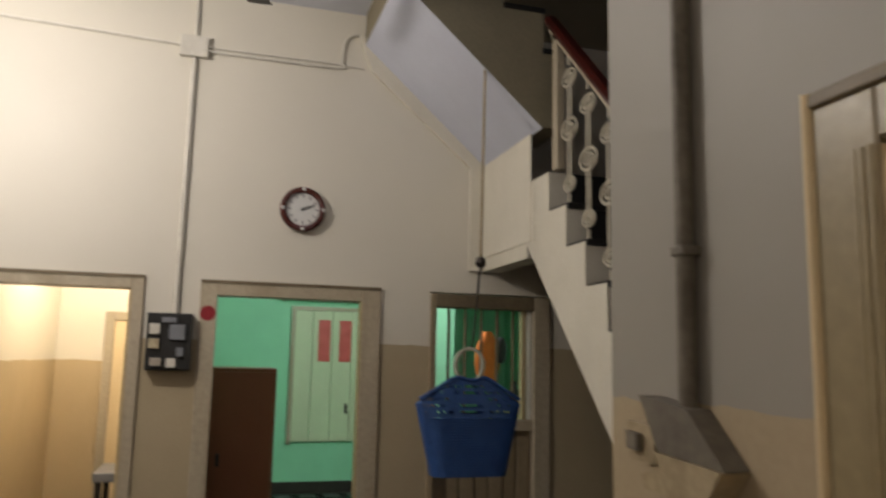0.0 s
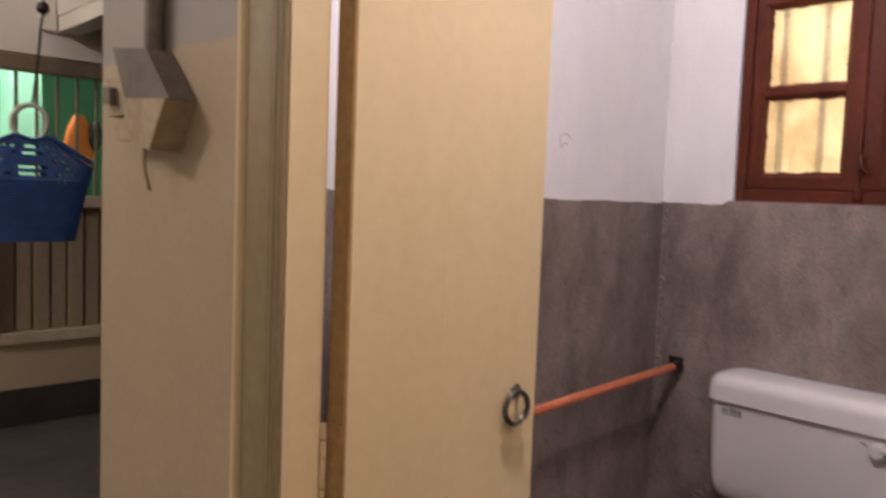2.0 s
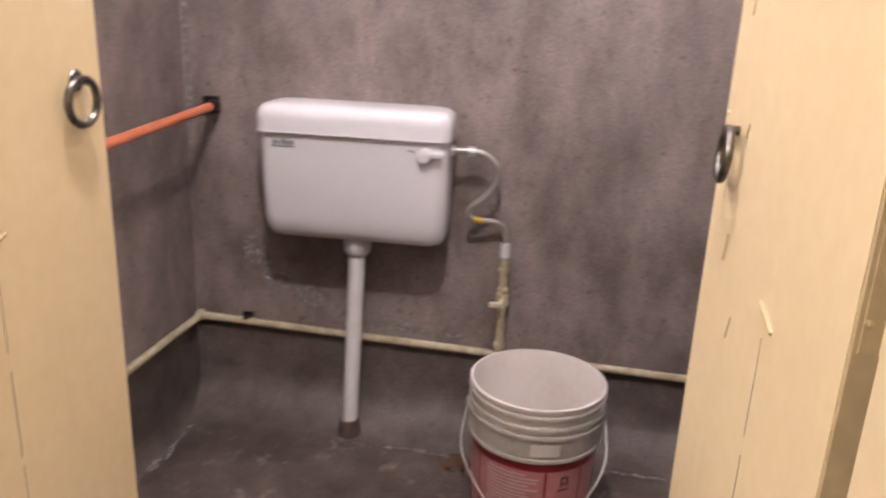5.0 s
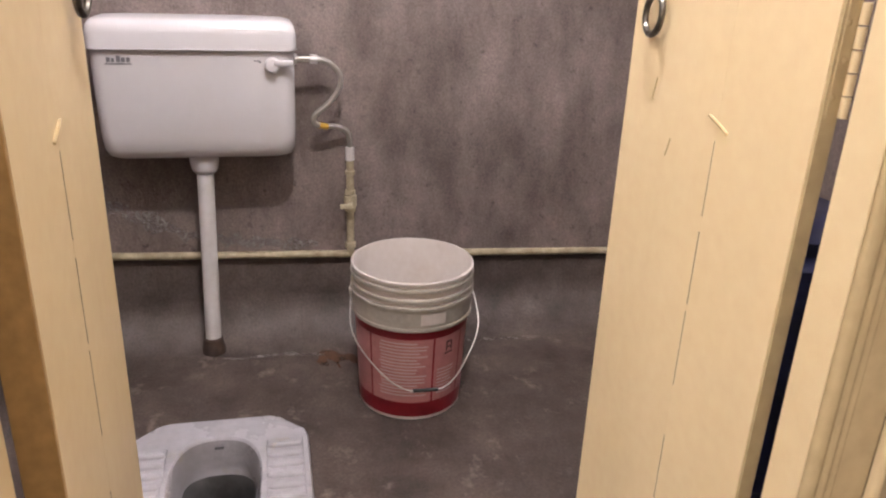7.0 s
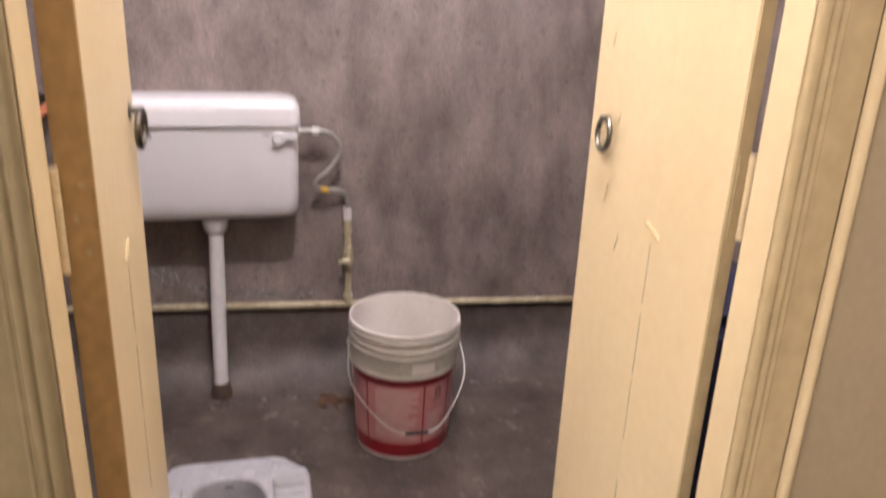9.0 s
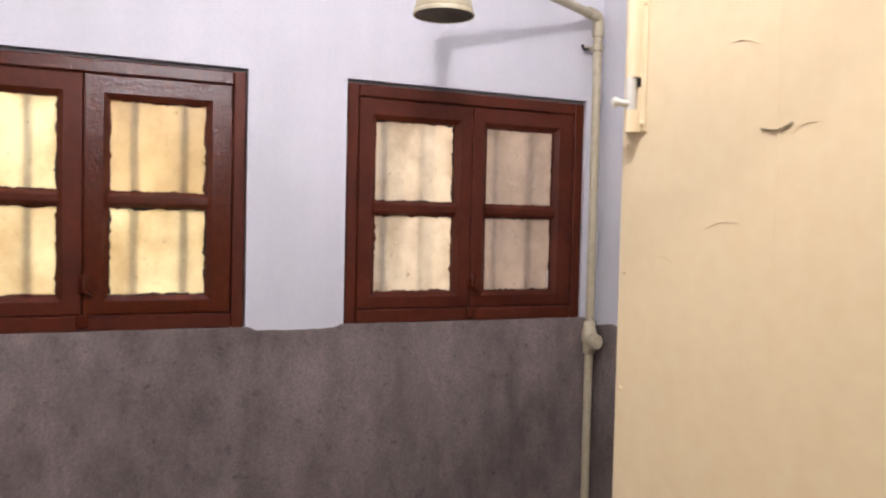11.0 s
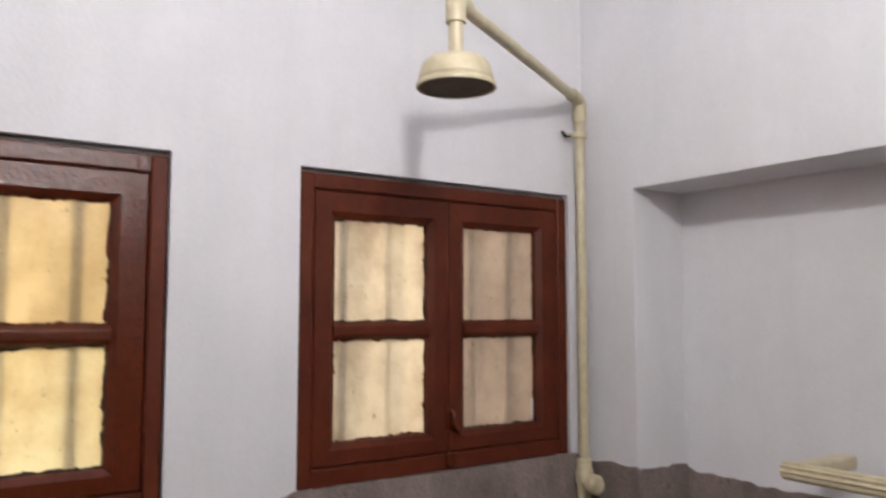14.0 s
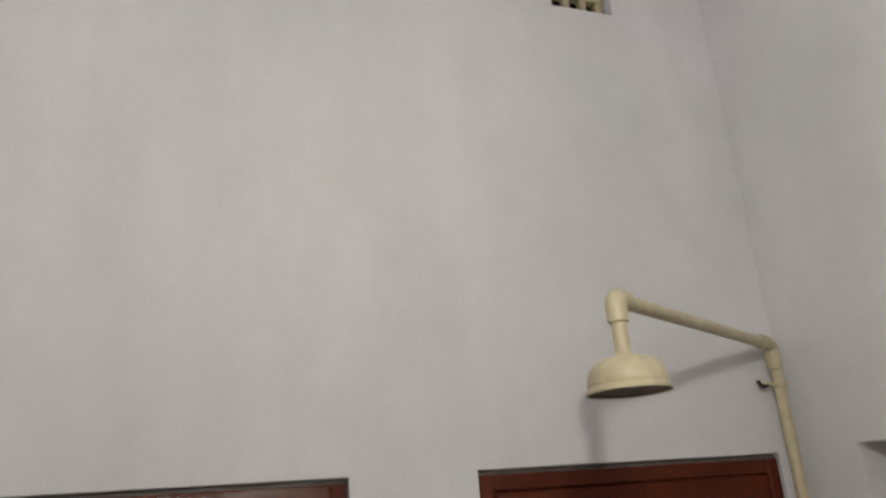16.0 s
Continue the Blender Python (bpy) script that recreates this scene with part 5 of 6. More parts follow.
# ---- barred hatch beside the doorway ----
h = thing("window_3", (1.92, CW, 0.47), "cream barred hatch with boarded lower half", "window", kind="structure")
part("window_frame", B(1.521, 1.560, CW - 0.02, CW + 0.10, 0.47, 2.09, bev=0.004), M["board"], h)
part("window_frame", B(2.215, 2.325, CW - 0.02, CW + 0.10, 0.47, 2.09, bev=0.004), M["hall_frame"], h)
part("window_frame", B(1.560, 2.215, CW - 0.02, CW + 0.10, 2.005, 2.09, bev=0.004), M["frame_dark"], h)
part("window_sill", B(1.560, 2.215, CW - 0.035, CW + 0.10, 0.47, 0.535, bev=0.006), M["hall_frame"], h)
part("transom", B(1.560, 2.215, CW + 0.0, CW + 0.07, 1.245, 1.315, bev=0.004), M["hall_frame"], h)
for k in range(7):
    x = 1.562 + k * 0.0935
    part("slat", B(x, x + 0.082, CW + 0.03 + 0.012 * (k % 2), CW + 0.052 + 0.012 * (k % 2), 0.535, 1.245, bev=0.004), M["board"], h)
for k in range(5):
    x = 1.66 + k * 0.108
    part("bar", tube(bmesh.new(), [(x, CW + 0.05, 1.31), (x, CW + 0.05, 2.01)], 0.010, 8), M["frame_dark"], h, smooth=True)
# Dark sheet added to block the green room's light between the slats.
part("slat_light_stop", B(1.56, 2.215, CW + 0.066, CW + 0.08, 0.535, 1.245), M["frame_dark"], h)
part("side_post", B(2.140, 2.172, CW + 0.01, CW + 0.06, 1.315, 2.005, bev=0.003), M["frame_paint"], h)
part("side_post", B(2.186, 2.213, CW + 0.01, CW + 0.06, 1.315, 2.005, bev=0.003), M["white_paint"], h)

# ---- clock ----
ck = thing("wall_clock", (0.706, CW, 2.556), "round dark brown wall clock with a white dial", "clock")
CX, CZ = 0.706, 2.556
part("rim", lathe(bmesh.new(), [(0.098, -0.03), (0.104, -0.046), (0.122, -0.050), (0.134, -0.040), (0.137, -0.018), (0.134, 0.0), (0.0, 0.0)], (CX, CW, CZ), 44, "y"), M["rail_wood"], ck, "dark brown plastic rim", smooth=True)
part("dial", lathe(bmesh.new(), [(0.0, -0.031), (0.100, -0.031)], (CX, CW, CZ), 44, "y"), M["clock_face"], ck, "white dial")
for k in range(12):
    a = radians(30 * k)
    big = k % 3 == 0
    bm = bmesh.new()
    box(bm, -0.004, 0.004, -0.0325, -0.0312, 0.072, 0.092, 0, Matrix.Translation((CX, CW, CZ)) @ Matrix.Rotation(a, 4, "Y"))
    part("hour_mark", bm, M["grey_print"], ck)
    if big:
        bm = bmesh.new()
        box(bm, -0.010, 0.010, -0.052, -0.047, 0.112, 0.130, 0.002, Matrix.Translation((CX, CW, CZ)) @ Matrix.Rotation(a, 4, "Y"))
        part("rim_mark", bm, M["clock_face"], ck, "white rim marker")
for nm, a, ln, w in (("hour_hand", 62, 0.045, 0.004), ("minute_hand", 68, 0.072, 0.003)):
    bm = bmesh.new()
    box(bm, -w, w, -0.036, -0.034, -0.012, ln, 0, Matrix.Translation((CX, CW, CZ)) @ Matrix.Rotation(radians(a), 4, "Y"))
    part(nm, bm, M["black_plastic"], ck)

# ---- meter board and wiring ----
mb = thing("meter_board", (0.0, CW, 1.74), "black electric board with white fuse carriers", "fuse board")
part("box", B(-0.118, 0.122, CW - 0.085, CW, 1.590, 1.905, bev=0.006), M["black_plastic"], mb)
for x, z, w, hh, mt in ((-0.075, 1.815, 0.055, 0.06, "white_paint"), (0.045, 1.80, 0.085, 0.085, "grey_top"), (-0.075, 1.735, 0.055, 0.055, "dirty_pipe"), (0.0, 1.865, 0.08, 0.03, "grey_top"), (-0.06, 1.635, 0.06, 0.045, "steel"), (0.02, 1.63, 0.05, 0.05, "white_paint"), (0.065, 1.69, 0.04, 0.05, "grey_top")):
    part("fuse", B(x - w / 2, x + w / 2, CW - 0.105, CW - 0.085, z - hh / 2, z + hh / 2, bev=0.004), M[mt], mb)
wr = thing("wiring_conduit", (0.0, CW, 3.49), "cream painted surface conduit with a junction box", "conduit")
part("conduit", tube(bmesh.new(), [(0.022, CW - 0.016, 1.905), (0.030, CW - 0.016, 3.42)], 0.016, 10), M["white_paint"], wr, smooth=True)
part("conduit", tube(bmesh.new(), [(0.03, CW - 0.014, 3.55), (0.03, CW - 0.014, 3.85)], 0.012, 10), M["white_paint"], wr, smooth=True)
part("junction_box", B(-0.055, 0.105, CW - 0.045, CW, 3.425, 3.555, bev=0.006), M["white_paint"], wr)
part("cable", tube(bmesh.new(), [(-0.05, CW - 0.008, 3.50), (-1.6, CW - 0.008, 3.56)], 0.009, 8), M["white_paint"], wr, smooth=True)
part("cable", tube(bmesh.new(), [(0.10, CW - 0.008, 3.50), (0.88, CW - 0.008, 3.50), (1.05, CW - 0.008, 3.49)], 0.007, 8), M["white_paint"], wr, smooth=True)
part("cable", tube(bmesh.new(), smooth_path([(0.10, CW - 0.010, 3.475), (0.86, CW - 0.010, 3.475), (0.905, CW - 0.010, 3.52), (0.92, CW - 0.010, 3.64), (0.97, CW - 0.010, 3.70), (1.05, CW - 0.010, 3.705)]), 0.010, 8), M["white_paint"], wr, smooth=True)

# ---- plaster band under the stair ----
bm = bmesh.new()
prof = [(1.02, 3.66), (1.10, 3.475), (1.765, 2.905), (1.765, 2.24), (1.845, 2.24), (1.845, 2.955), (1.14, 3.61), (1.02, 3.72)]
loft(bm, [[(x, CW - 0.03, z) for x, z in prof], [(x, CW, z) for x, z in prof]])
solid("trim_stair_band", bm, M["stair_white"], "raised plaster band following the stair soffit", "trim", "structure")

# ---- staircase ----
stairs = thing("staircase", (2.3, 4.0, 0), "concrete staircase turning at a landing, cream sides and black treads", "staircase", kind="structure")
SXW = 1.86
RISE, GO = 0.212, 0.203
bm = bmesh.new()
up = [(4.15, 2.66)]
y, z = 3.975, 2.66
up.append((y, z))
while z - RISE > 0.05:
    z -= RISE
    up.append((y, z))
    y -= GO
    up.append((y, z))
low = [(y, 0.0), (3.395 + (1.413 - 0.0) / -1.036, 0.0), (4.263, 2.312), (4.263, 2.24), (CW, 2.24), (CW, 2.66)]
pts = up + [(up[-1][0], 0.0)] + low[1:]
loft(bm, [[(SXW, py, pz) for py, pz in pts], [(SXW + 0.12, py, pz) for py, pz in pts]])
part("stringer", bm, M["stair_white"], stairs, "cream plastered stepped side")
y, z = 3.975, 2.66 - RISE
k = 0
while z > 0.05 and k < 12:
    part("tread", B(SXW + 0.005, 2.95, y - GO - 0.01, y, z - 0.02, z + 0.012, bev=0.003), M["black_stone"], stairs)
    part("riser", B(SXW + 0.122, 2.95, y, y + 0.02, z, z + RISE), M["black_stone"], stairs)
    y -= GO
    z -= RISE
    k += 1
part("landing", B(SXW + 0.12, 3.4, 3.985, CW, 2.30, 2.66), M["stair_side_shaded"], stairs)
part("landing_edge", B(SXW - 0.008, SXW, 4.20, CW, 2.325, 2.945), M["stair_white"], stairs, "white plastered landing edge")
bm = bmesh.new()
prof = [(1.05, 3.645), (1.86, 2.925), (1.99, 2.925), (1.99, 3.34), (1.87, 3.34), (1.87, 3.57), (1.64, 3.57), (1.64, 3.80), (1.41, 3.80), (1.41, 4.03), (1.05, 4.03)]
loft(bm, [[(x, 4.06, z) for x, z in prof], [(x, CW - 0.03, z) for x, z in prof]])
part("upper_flight", bm, M["stair_side_shaded"], stairs, "olive painted upper flight, its shade put into the colour")
bm = bmesh.new()
loft(bm, [[(1.05, 4.062, 3.640), (1.86, 4.062, 2.920), (1.86, CW - 0.031, 2.920), (1.05, CW - 0.031, 3.640)], [(1.05, 4.062, 3.645), (1.86, 4.062, 2.925), (1.86, CW - 0.031, 2.925), (1.05, CW - 0.031, 3.645)]])
part("soffit", bm, M["soffit"], stairs, "pale lavender painted soffit")
for x0, x1, z in ((1.86, 2.0, 3.34), (1.63, 1.875, 3.57), (1.40, 1.645, 3.80)):
    part("upper_tread", B(x0, x1, 4.05, CW - 0.03, z, z + 0.03, bev=0.003), M["black_stone"], stairs)
# Black sheet added in place of the unlit space behind the balusters.
part("stairwell_dark_sheet", B(2.95, 2.97, 2.2, CW, 0, 4.6), M["black_stone"], stairs, "black sheet standing in for the dark stairwell")

# ---- balustrade ----
ba = thing("balustrade", (SXW, 3.9, 2.66), "cream iron balusters under a polished dark red handrail", "railing")
SL = RISE / GO


def rail_z(y):
    return 3.445 + (y - 3.975) * 0.99


part("newel", B(SXW + 0.010, SXW + 0.060, 3.90, 3.955, 2.66, 3.42, bev=0.004), M["hall_frame"], ba)
bm = bmesh.new()
loft(bm, [[(SXW + dx, 4.02, rail_z(4.02) + dz) for dx, dz in ((0.0, 0.0), (0.075, 0.0), (0.082, 0.03), (0.06, 0.055), (0.015, 0.055), (-0.007, 0.03))], [(SXW + dx, 2.2, rail_z(2.2) + dz) for dx, dz in ((0.0, 0.0), (0.075, 0.0), (0.082, 0.03), (0.06, 0.055), (0.015, 0.055), (-0.007, 0.03))]])
part("handrail", bm, M["rail_wood"], ba, "polished dark red wooden handrail")
bm = bmesh.new()
loft(bm, [[(SXW + dx, 4.0, rail_z(4.0) + dz) for dx, dz in ((0.01, -0.03), (0.06, -0.03), (0.06, 0.0), (0.01, 0.0))], [(SXW + dx, 2.2, rail_z(2.2) + dz) for dx, dz in ((0.01, -0.03), (0.06, -0.03), (0.06, 0.0), (0.01, 0.0))]])
part("flat_bar", bm, M["hall_frame"], ba)
k, y, z = 0, 3.80, 2.66 - RISE
while z > 0.3 and k < 7:
    x = SXW + 0.035
    top = rail_z(y) - 0.03
    bm = bmesh.new()
    for dx in (-0.016, 0.016):
        tube(bm, [(x, y + dx, z + 0.10), (x, y + dx, top - 0.10)], 0.007, 8)
    for f, R, sy in ((0.84, 0.042, 1.75), (0.50, 0.052, 1.6), (0.14, 0.036, 1.6)):
        zz = z + (top - z) * f
        ring(bm, (x, y, zz), R, 0.0085, (1, 0, 0), 22, sy)
        ring(bm, (x, y, zz), R * 0.5, 0.0065, (1, 0, 0), 16, sy * 1.2)
    tube(bm, [(x, y, z), (x, y, z + 0.06)], 0.010, 8)
    tube(bm, [(x, y, top - 0.06), (x, y, top)], 0.010, 8)
    part("baluster", bm, M["baluster"], ba, "cream painted scrolled iron baluster", smooth=True)
    y -= GO
    z -= RISE
    k += 1

# ---- hanging bag ----
bg = thing("shopping_bag", (1.46, 4.03, 1.13), "blue woven plastic shopping basket hanging on a cord", "bag")
BX, BY = 1.458, 4.03


def bag_half(f):
    """Half width of the bag at height f from 0 to 1."""
    return 0.187 + 0.082 * min(1, f / 0.74) if f < 0.74 else 0.269 - 0.17 * ((f - 0.74) / 0.26) ** 0.9


ZB, ZT = 1.128, 1.590
bm = bmesh.new()
loops = []
for i in range(31):
    f = i / 30
    w = bag_half(f)
    d = 0.075 * (1 - 0.55 * f)
    loops.append([(BX + w * math.copysign(abs(math.cos(a)) ** 0.45, math.cos(a)), BY + d * math.copysign(abs(math.sin(a)) ** 0.6, math.sin(a)), ZB + (ZT - 0.10 * 0 - ZB) * f) for a in [2 * math.pi * (k + 0.5) / 96 for k in range(96)]])
loft(bm, loops, (True, False))
bm.faces.ensure_lookup_table()
gaps = []
random.seed(12)
for i in range(17, 29):
    for k in list(range(10, 40)) + list(range(57, 87)):
        if i % 2 and k % 2 and random.random() < 0.75:
            gaps.append(bm.faces[i * 96 + k])
bmesh.ops.delete(bm, geom=gaps, context="FACES_ONLY")
part("shell", bm, M["bag_blue"], bg, smooth=True)
for i in range(22):
    f = (i + 0.5) / 22.0 * 0.60
    w = bag_half(f)
    d = 0.075 * (1 - 0.55 * f) + 0.004
    zz = ZB + (ZT - ZB) * f
    bm = bmesh.new()
    pts = []
    for k in range(41):
        x = -w * 0.97 + 2 * w * 0.97 * k / 40
        pts.append((BX + x, BY - d * (1 - abs(x / w) ** 4) ** 0.5 - 0.002 * (1 if (k + i) % 2 else -1), zz))
    tube(bm, pts, 0.0036, 6)
    part("weave_band", bm, M["bag_blue"], bg, smooth=True)
for dy in (-0.025, 0.02):
    part("handle", ring(bmesh.new(), (BX + 0.01 * (1 if dy > 0 else -1), BY + dy, 1.655), 0.070, 0.0085, (0.12, 1, 0), 26, 1.15), M["clear_ring"], bg, "milky plastic ring handle", smooth=True)
part("rim_braid", tube(bmesh.new(), smooth_path([(BX - 0.255, BY - 0.03, 1.49), (BX - 0.14, BY - 0.03, 1.56), (BX - 0.07, BY - 0.03, 1.595), (BX, BY - 0.03, 1.58), (BX + 0.07, BY - 0.03, 1.595), (BX + 0.14, BY - 0.03, 1.56), (BX + 0.255, BY - 0.03, 1.49)], 5), 0.010, 8), M["bag_blue"], bg, smooth=True)
cord = thing("bag_hanger", (1.53, 4.05, 3.1), "thin cord hanging from the stair with an iron hook", "cord")
part("cord", tube(bmesh.new(), [(1.535, 4.068, 3.205), (1.520, 4.06, 2.20)], 0.0075, 8), M["switch_old"], cord, smooth=True)
part("hook", tube(bmesh.new(), smooth_path([(1.520, 4.06, 2.22), (1.528, 4.05, 2.16), (1.512, 4.05, 2.12), (1.50, 4.04, 2.0), (1.475, 4.03, 1.78), (1.462, 4.03, 1.728)]), 0.006, 8), M["iron"], cord, smooth=True)
bm = bmesh.new()
lathe(bm, [(0.0, 2.205), (0.022, 2.195), (0.028, 2.170), (0.018, 2.150), (0.0, 2.148)], (1.520, 4.058, 0), 14)
part("knot", bm, M["iron"], cord, smooth=True)

# ---- switch boards on the near wall ----
sb = thing("switch_box", (0.87, 1.45, 1.54), "grimy old wooden switch box askew on the hall wall", "switch box")


def prism(pts, x0, x1):
    """An upright outline in y and z, pushed out from the wall."""
    return loft(bmesh.new(), [[(x1, y, z) for y, z in pts], [(x0, y, z) for y, z in pts]])


part("cover", prism([(1.517, 1.625), (1.385, 1.610), (1.300, 1.532), (1.465, 1.542)], 0.908, 0.950), M["switch_dark"], sb, "dark sloping cover")
part("box", prism([(1.463, 1.541), (1.302, 1.531), (1.356, 1.459), (1.434, 1.476)], 0.902, 0.950), M["switch_old"], sb)
part("lower_box", prism([(1.520, 1.500), (1.460, 1.522), (1.436, 1.478), (1.515, 1.478)], 0.914, 0.950), M["switch_old"], sb)
part("socket", prism([(1.572, 1.581), (1.490, 1.576), (1.488, 1.520), (1.564, 1.518)], 0.918, 0.950), M["switch_old"], sb)
part("switch", prism([(1.558, 1.566), (1.524, 1.563), (1.524, 1.536), (1.556, 1.538)], 0.906, 0.918), M["switch_dark"], sb)
part("loose_wire", tube(bmesh.new(), smooth_path([(0.92, 1.410, 1.47), (0.915, 1.405, 1.44), (0.922, 1.400, 1.40)]), 0.003, 6), M["switch_old"], sb)
cd = thing("wall_conduit", (0.885, 1.43, 1.6), "dark painted surface conduit on the hall wall", "conduit")
part("conduit", tube(bmesh.new(), [(0.934, 1.418, 1.60), (0.934, 1.412, 3.85)], 0.0150, 12), M["switch_dark"], cd, smooth=True)
for zz in (1.85, 2.55, 3.25):
    part("saddle_clip", B(0.917, 0.950, 1.397, 1.432, zz - 0.008, zz + 0.008, bev=0.002), M["switch_dark"], cd)

# ---- ceiling fan ----
fan = thing("ceiling_fan", (0.1, 3.55, 3.45), "dark brown ceiling fan at rest", "fan")
part("motor", lathe(bmesh.new(), [(0.0, 3.40), (0.07, 3.405), (0.10, 3.43), (0.10, 3.47), (0.06, 3.50), (0.02, 3.52), (0.0, 3.52)], (0.1, 3.55, 0), 24), M["black_plastic"], fan, smooth=True)
part("rod", tube(bmesh.new(), [(0.1, 3.55, 3.50), (0.1, 3.55, 3.85)], 0.014, 10), M["black_plastic"], fan)
for a in (68, 188, 308):
    bm = bmesh.new()
    mm = Matrix.Translation((0.1, 3.55, 3.455)) @ Matrix.Rotation(radians(a), 4, "Z") @ Matrix.Rotation(radians(9), 4, "X")
    box(bm, 0.09, 0.70, -0.065, 0.065, -0.003, 0.003, 0.002, mm)
    part("blade", bm, M["black_plastic"], fan)

# ---- yellow room ----
solid("wall_yellow_west", B(-1.10, -0.98, CW + 0.22, 7.4, 0, 3.2), M["yellow_wall"], "yellow room wall, cream over ochre", "wall", "structure")
solid("wall_yellow_north", B(-0.98, -0.05, 7.3, 7.4, 0, 3.2), M["yellow_wall"], "yellow room wall, cream over ochre", "wall", "structure")
solid("wall_between_rooms", B(-0.05, 0.05, CW + 0.22, 10.4, 0, 3.2), M["green_wall"], "wall between the two rooms", "wall", "structure")
solid("wall_yellow_east", B(-0.056, -0.05, CW + 0.22, 7.3, 0, 3.2), M["yellow_wall"], "yellow room wall, cream over ochre", "wall", "structure")
solid("floor_rooms", B(-1.10, 4.2, CW + 0.22, 10.5, -0.1, -0.004), M["hall_floor"], "dark room floor", "floor", "structure")
solid("ceiling_rooms", B(-1.10, 4.2, CW + 0.22, 10.5, 3.2, 3.3), M["ceiling"], "pale room ceiling", "ceiling", "structure")
yd = thing("door_3", (-0.30, 7.3, 0), "closed pale cream door in the yellow room", "door", kind="structure")
part("door_frame", B(-0.62, -0.55, 7.25, 7.3, 0, 2.02, bev=0.004), M["hall_frame"], yd)
part("door_frame", B(-0.55, -0.06, 7.25, 7.3, 1.95, 2.02, bev=0.004), M["hall_frame"], yd)
part("door_panel", B(-0.55, -0.06, 7.265, 7.3, 0, 1.95, bev=0.003), M["cream_paint"], yd)
part("notice", B(-0.44, -0.36, 7.262, 7.265, 1.45, 1.85), M["clock_face"], yd)
tb = thing("side_table", (-0.29, 6.5, 0), "small grey-topped table with dark legs", "table")
part("tabletop", B(-0.50, -0.08, 6.25, 6.8, 0.80, 0.86, bev=0.005), M["grey_top"], tb)
for x in (-0.46, -0.12):
    for y in (6.29, 6.76):
        part("leg", B(x - 0.02, x + 0.02, y - 0.02, y + 0.02, 0, 0.80), M["black_plastic"], tb)

# ---- green room ----
GY = 10.4
solid("wall_green_north", B(0.05, 4.2, GY, GY + 0.1, 0, 3.2), M["green_wall"], "bright mint-green painted wall", "wall", "structure")
solid("wall_green_east", B(4.1, 4.2, CW + 0.22, GY, 0, 3.2), M["green_wall"], "bright mint-green painted wall", "wall", "structure")
solid("baseboard_green", B(0.05, 4.1, GY - 0.012, GY, 0, 0.14), M["skirting"], "dark skirting in the green room", "skirting", "structure")
solid("wall_green_pier", B(2.35, 2.62, 8.0, GY, 0, 3.2), M["green_wall"], "mint-green pier", "wall", "structure")
gs = thing("window_4", (1.64, GY, 0.63), "pale painted wooden shutters with two red panes", "window", kind="structure")
part("window_frame", B(1.18, 1.23, GY - 0.05, GY, 0.60, 2.33, bev=0.004), M["hall_frame"], gs)
part("window_frame", B(2.10, 2.15, GY - 0.05, GY, 0.60, 2.33, bev=0.004), M["hall_frame"], gs)
part("window_frame", B(1.23, 2.10, GY - 0.05, GY, 2.28, 2.33, bev=0.004), M["hall_frame"], gs)
for x0, x1, r in ((1.232, 1.452, 0), (1.456, 1.708, 1), (1.712, 1.962, 2), (1.966, 2.098, 0)):
    lf = part("shutter", B(x0, x1, GY - 0.04, GY - 0.005, 0.63, 2.278, bev=0.006), M["shutter"], gs)
    if r:
        p0 = 1.53 if r == 1 else 1.80
        part("pane", B(p0, p0 + 0.155, GY - 0.046, GY - 0.040, 1.63, 2.16, bev=0.002), M["red_pane"], lf, "red pane")
part("catch", B(1.90, 1.93, GY - 0.06, GY - 0.04, 0.98, 1.10), M["black_plastic"], gs)
cr = thing("curtain_rod", (1.6, GY - 0.1, 2.41), "thin dark curtain rod", "rod")
part("rod", tube(bmesh.new(), [(1.05, GY - 0.09, 2.41), (2.33, GY - 0.09, 2.41)], 0.015, 8), M["frame_dark"], cr)
part("bracket", B(1.06, 1.09, GY - 0.10, GY, 2.39, 2.43), M["frame_dark"], cr)
part("bracket", B(2.28, 2.31, GY - 0.10, GY, 2.39, 2.43), M["frame_dark"], cr)
al = thing("steel_cupboard", (0.40, 5.9, 0), "tall reddish-brown steel cupboard", "cupboard")
part("body", B(0.10, 0.655, 5.62, 6.2, 0, 1.60, bev=0.008), M["brown_steel"], al)
part("door_panel", B(0.115, 0.640, 5.60, 5.62, 0.06, 1.575, bev=0.005), M["brown_steel"], al)
part("handle", B(0.295, 0.315, 5.585, 5.60, 0.98, 1.06, bev=0.003), M["black_plastic"], al, "small dark handle")
wbx = thing("wall_box", (0.10, 7.4, 1.9), "grey metal box mounted on green wall", "box")
part("box", B(0.05, 0.13, 7.2, 7.5, 1.75, 2.0, bev=0.005), M["switch_dark"], wbx)
ob = thing("orange_cloth_bag", (2.72, 7.1, 1.5), "orange cloth bag hung on a dark hook stand", "bag")
bm = bmesh.new()
loops = []
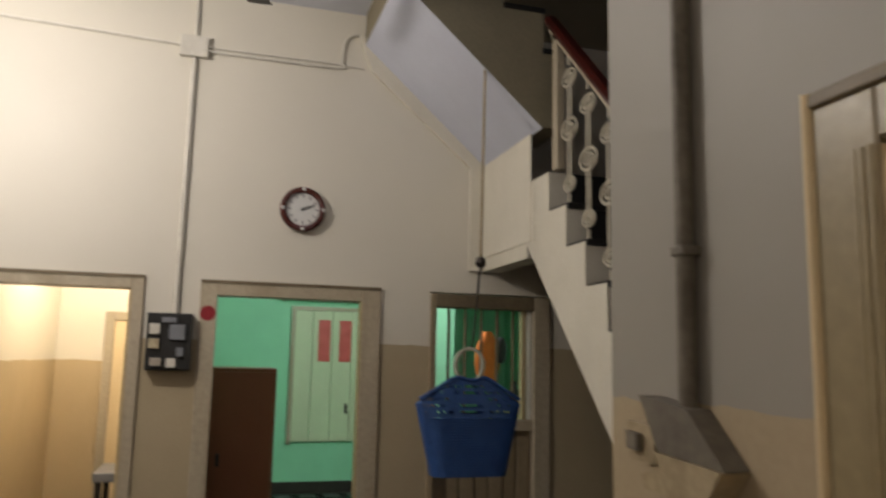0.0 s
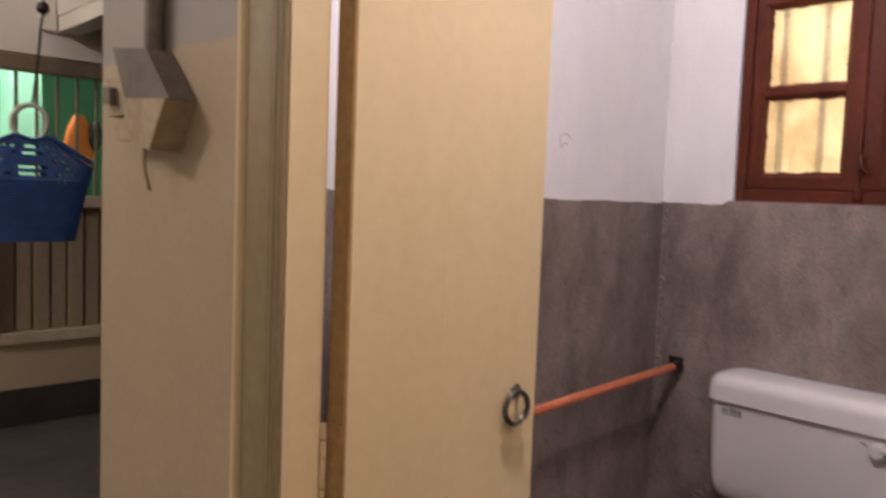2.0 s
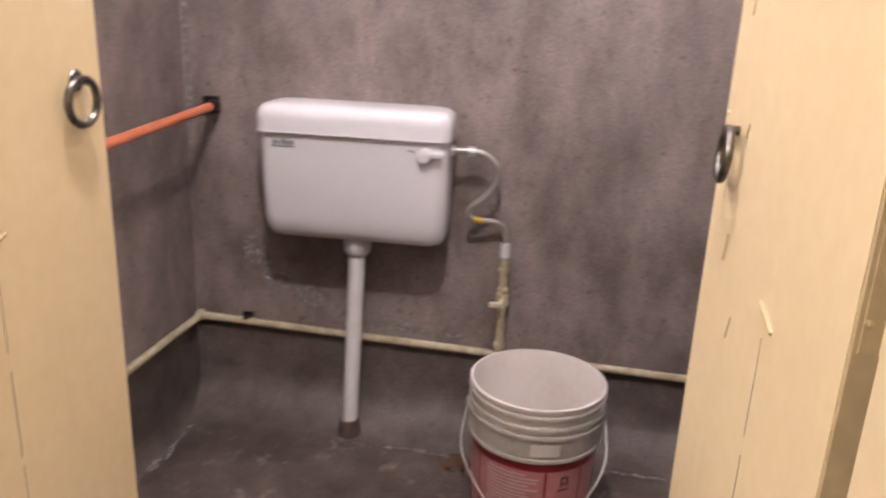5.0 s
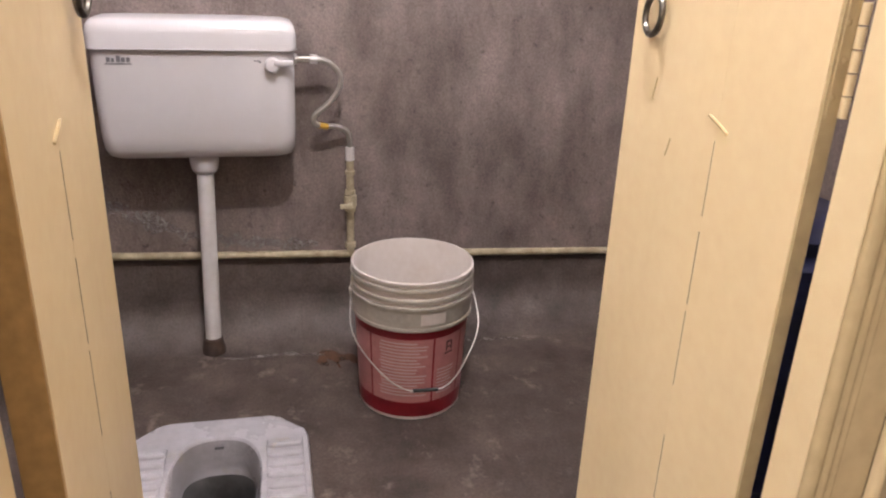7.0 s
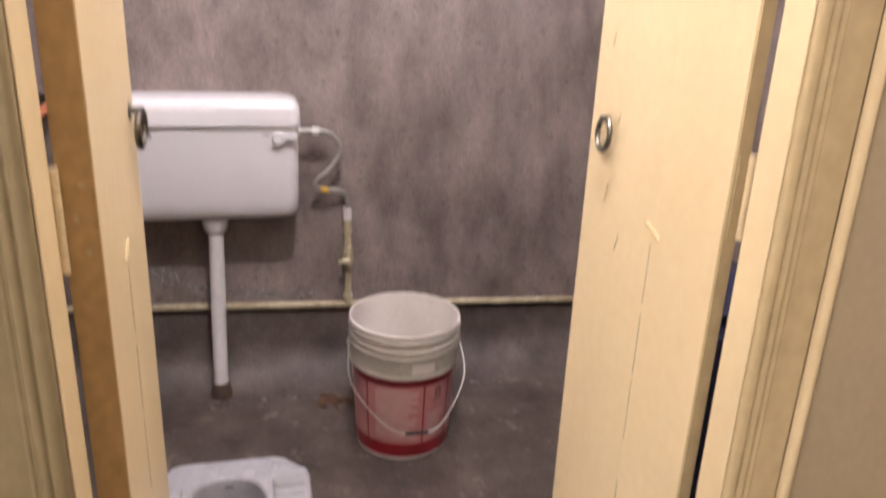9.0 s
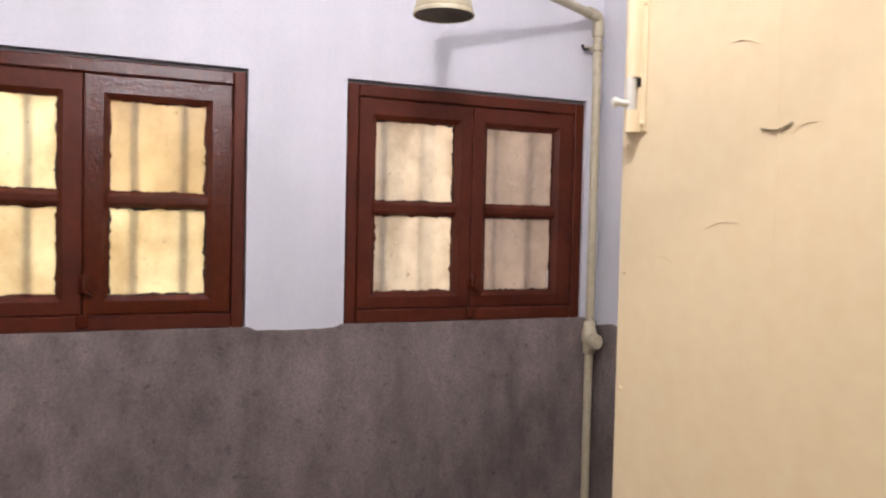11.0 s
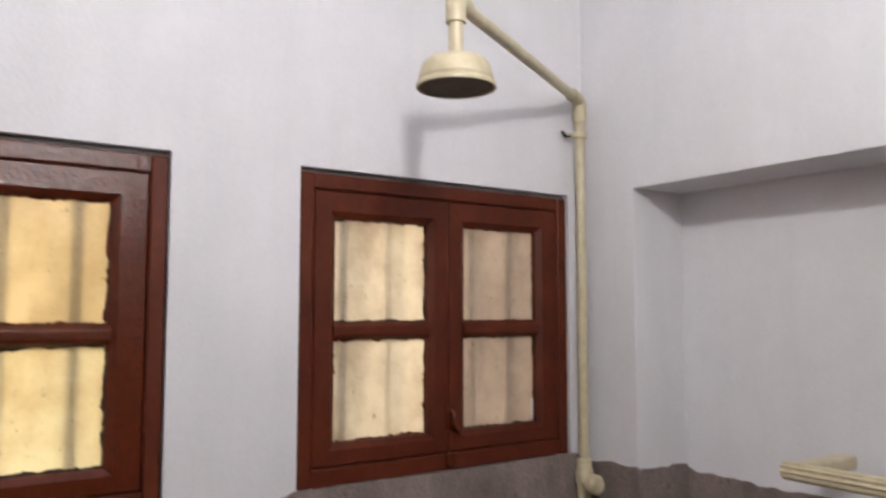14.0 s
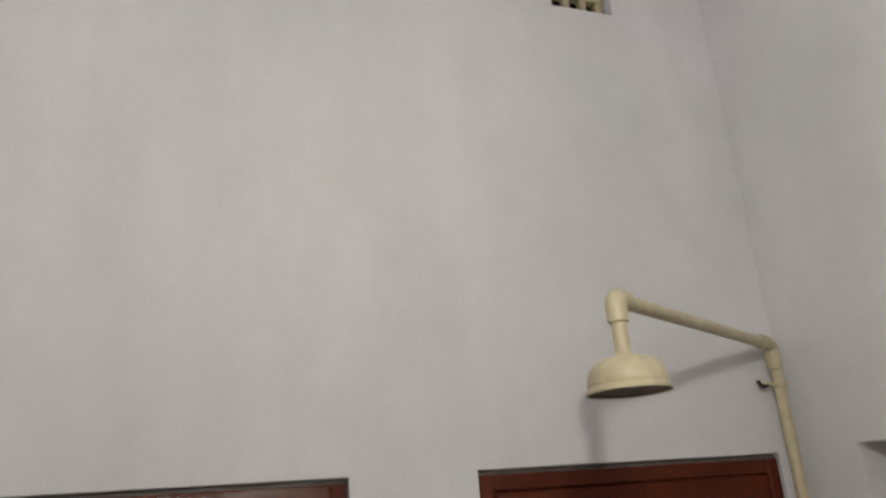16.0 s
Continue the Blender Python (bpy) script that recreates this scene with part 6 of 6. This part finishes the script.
for i in range(10):
    f = i / 9
    w = 0.125 * math.sin(math.pi * (0.12 + 0.82 * f)) ** 0.7
    loops.append([(2.66 + w * math.cos(a), 7.1 + 0.05 * math.sin(a), 1.45 + 0.5 * f) for a in [2 * math.pi * k / 18 for k in range(18)]])
loft(bm, loops)
part("cloth", bm, M["orange_cloth"], ob, smooth=True)
bm = bmesh.new()
loops = []
for i in range(8):
    f = i / 7
    w = 0.06 * math.sin(math.pi * (0.06 + 0.88 * f)) ** 0.6
    loops.append([(2.78 + w * math.cos(a), 7.06 + 0.045 * math.sin(a), 1.66 + 0.24 * f) for a in [2 * math.pi * k / 16 for k in range(16)]])
loft(bm, loops)
part("dark_fold", bm, M["black_plastic"], ob, smooth=True)
part("stand", tube(bmesh.new(), [(2.72, 7.12, 0), (2.72, 7.12, 1.92)], 0.014, 8), M["black_plastic"], ob)
cab = thing("low_cupboard", (2.95, 7.1, 0), "lime green low cupboard", "cupboard")
part("body", B(2.78, 3.35, 6.95, 7.4, 0, 1.22, bev=0.01), M["lime"], cab)
bt = thing("bottle", (2.93, 7.1, 1.22), "dark plastic bottle standing on a cupboard", "bottle")
part("shell", lathe(bmesh.new(), [(0.0, 1.22), (0.05, 1.22), (0.055, 1.24), (0.055, 1.38), (0.02, 1.45), (0.02, 1.50), (0.0, 1.50)], (2.93, 7.1, 0), 16), M["black_plastic"], bt, smooth=True)

# ---- floor tiles of the green room ----
tf = thing("tile_floor", (1.2, 7.8, 0), "patterned dark and pale green cement tiles", "floor", kind="structure")
tile_mesh = mesh("tile", box(bmesh.new(), -0.148, 0.148, -0.148, 0.148, -0.004, 0.004, 0.002), M["tile_dark"])
inlay_mesh = mesh("inlay", box(bmesh.new(), -0.098, 0.098, -0.098, 0.098, 0.004, 0.0055), M["tile_light"])
for i in range(7):
    for j in range(15):
        x, y = 0.25 + i * 0.30, 5.95 + j * 0.30
        t = new("tile", tile_mesh)
        t.parent = tf
        t.matrix_parent_inverse = Matrix.Translation(tf.location).inverted()
        t.location = (x, y, 0)
        q = new("inlay", inlay_mesh)
        q.parent = t
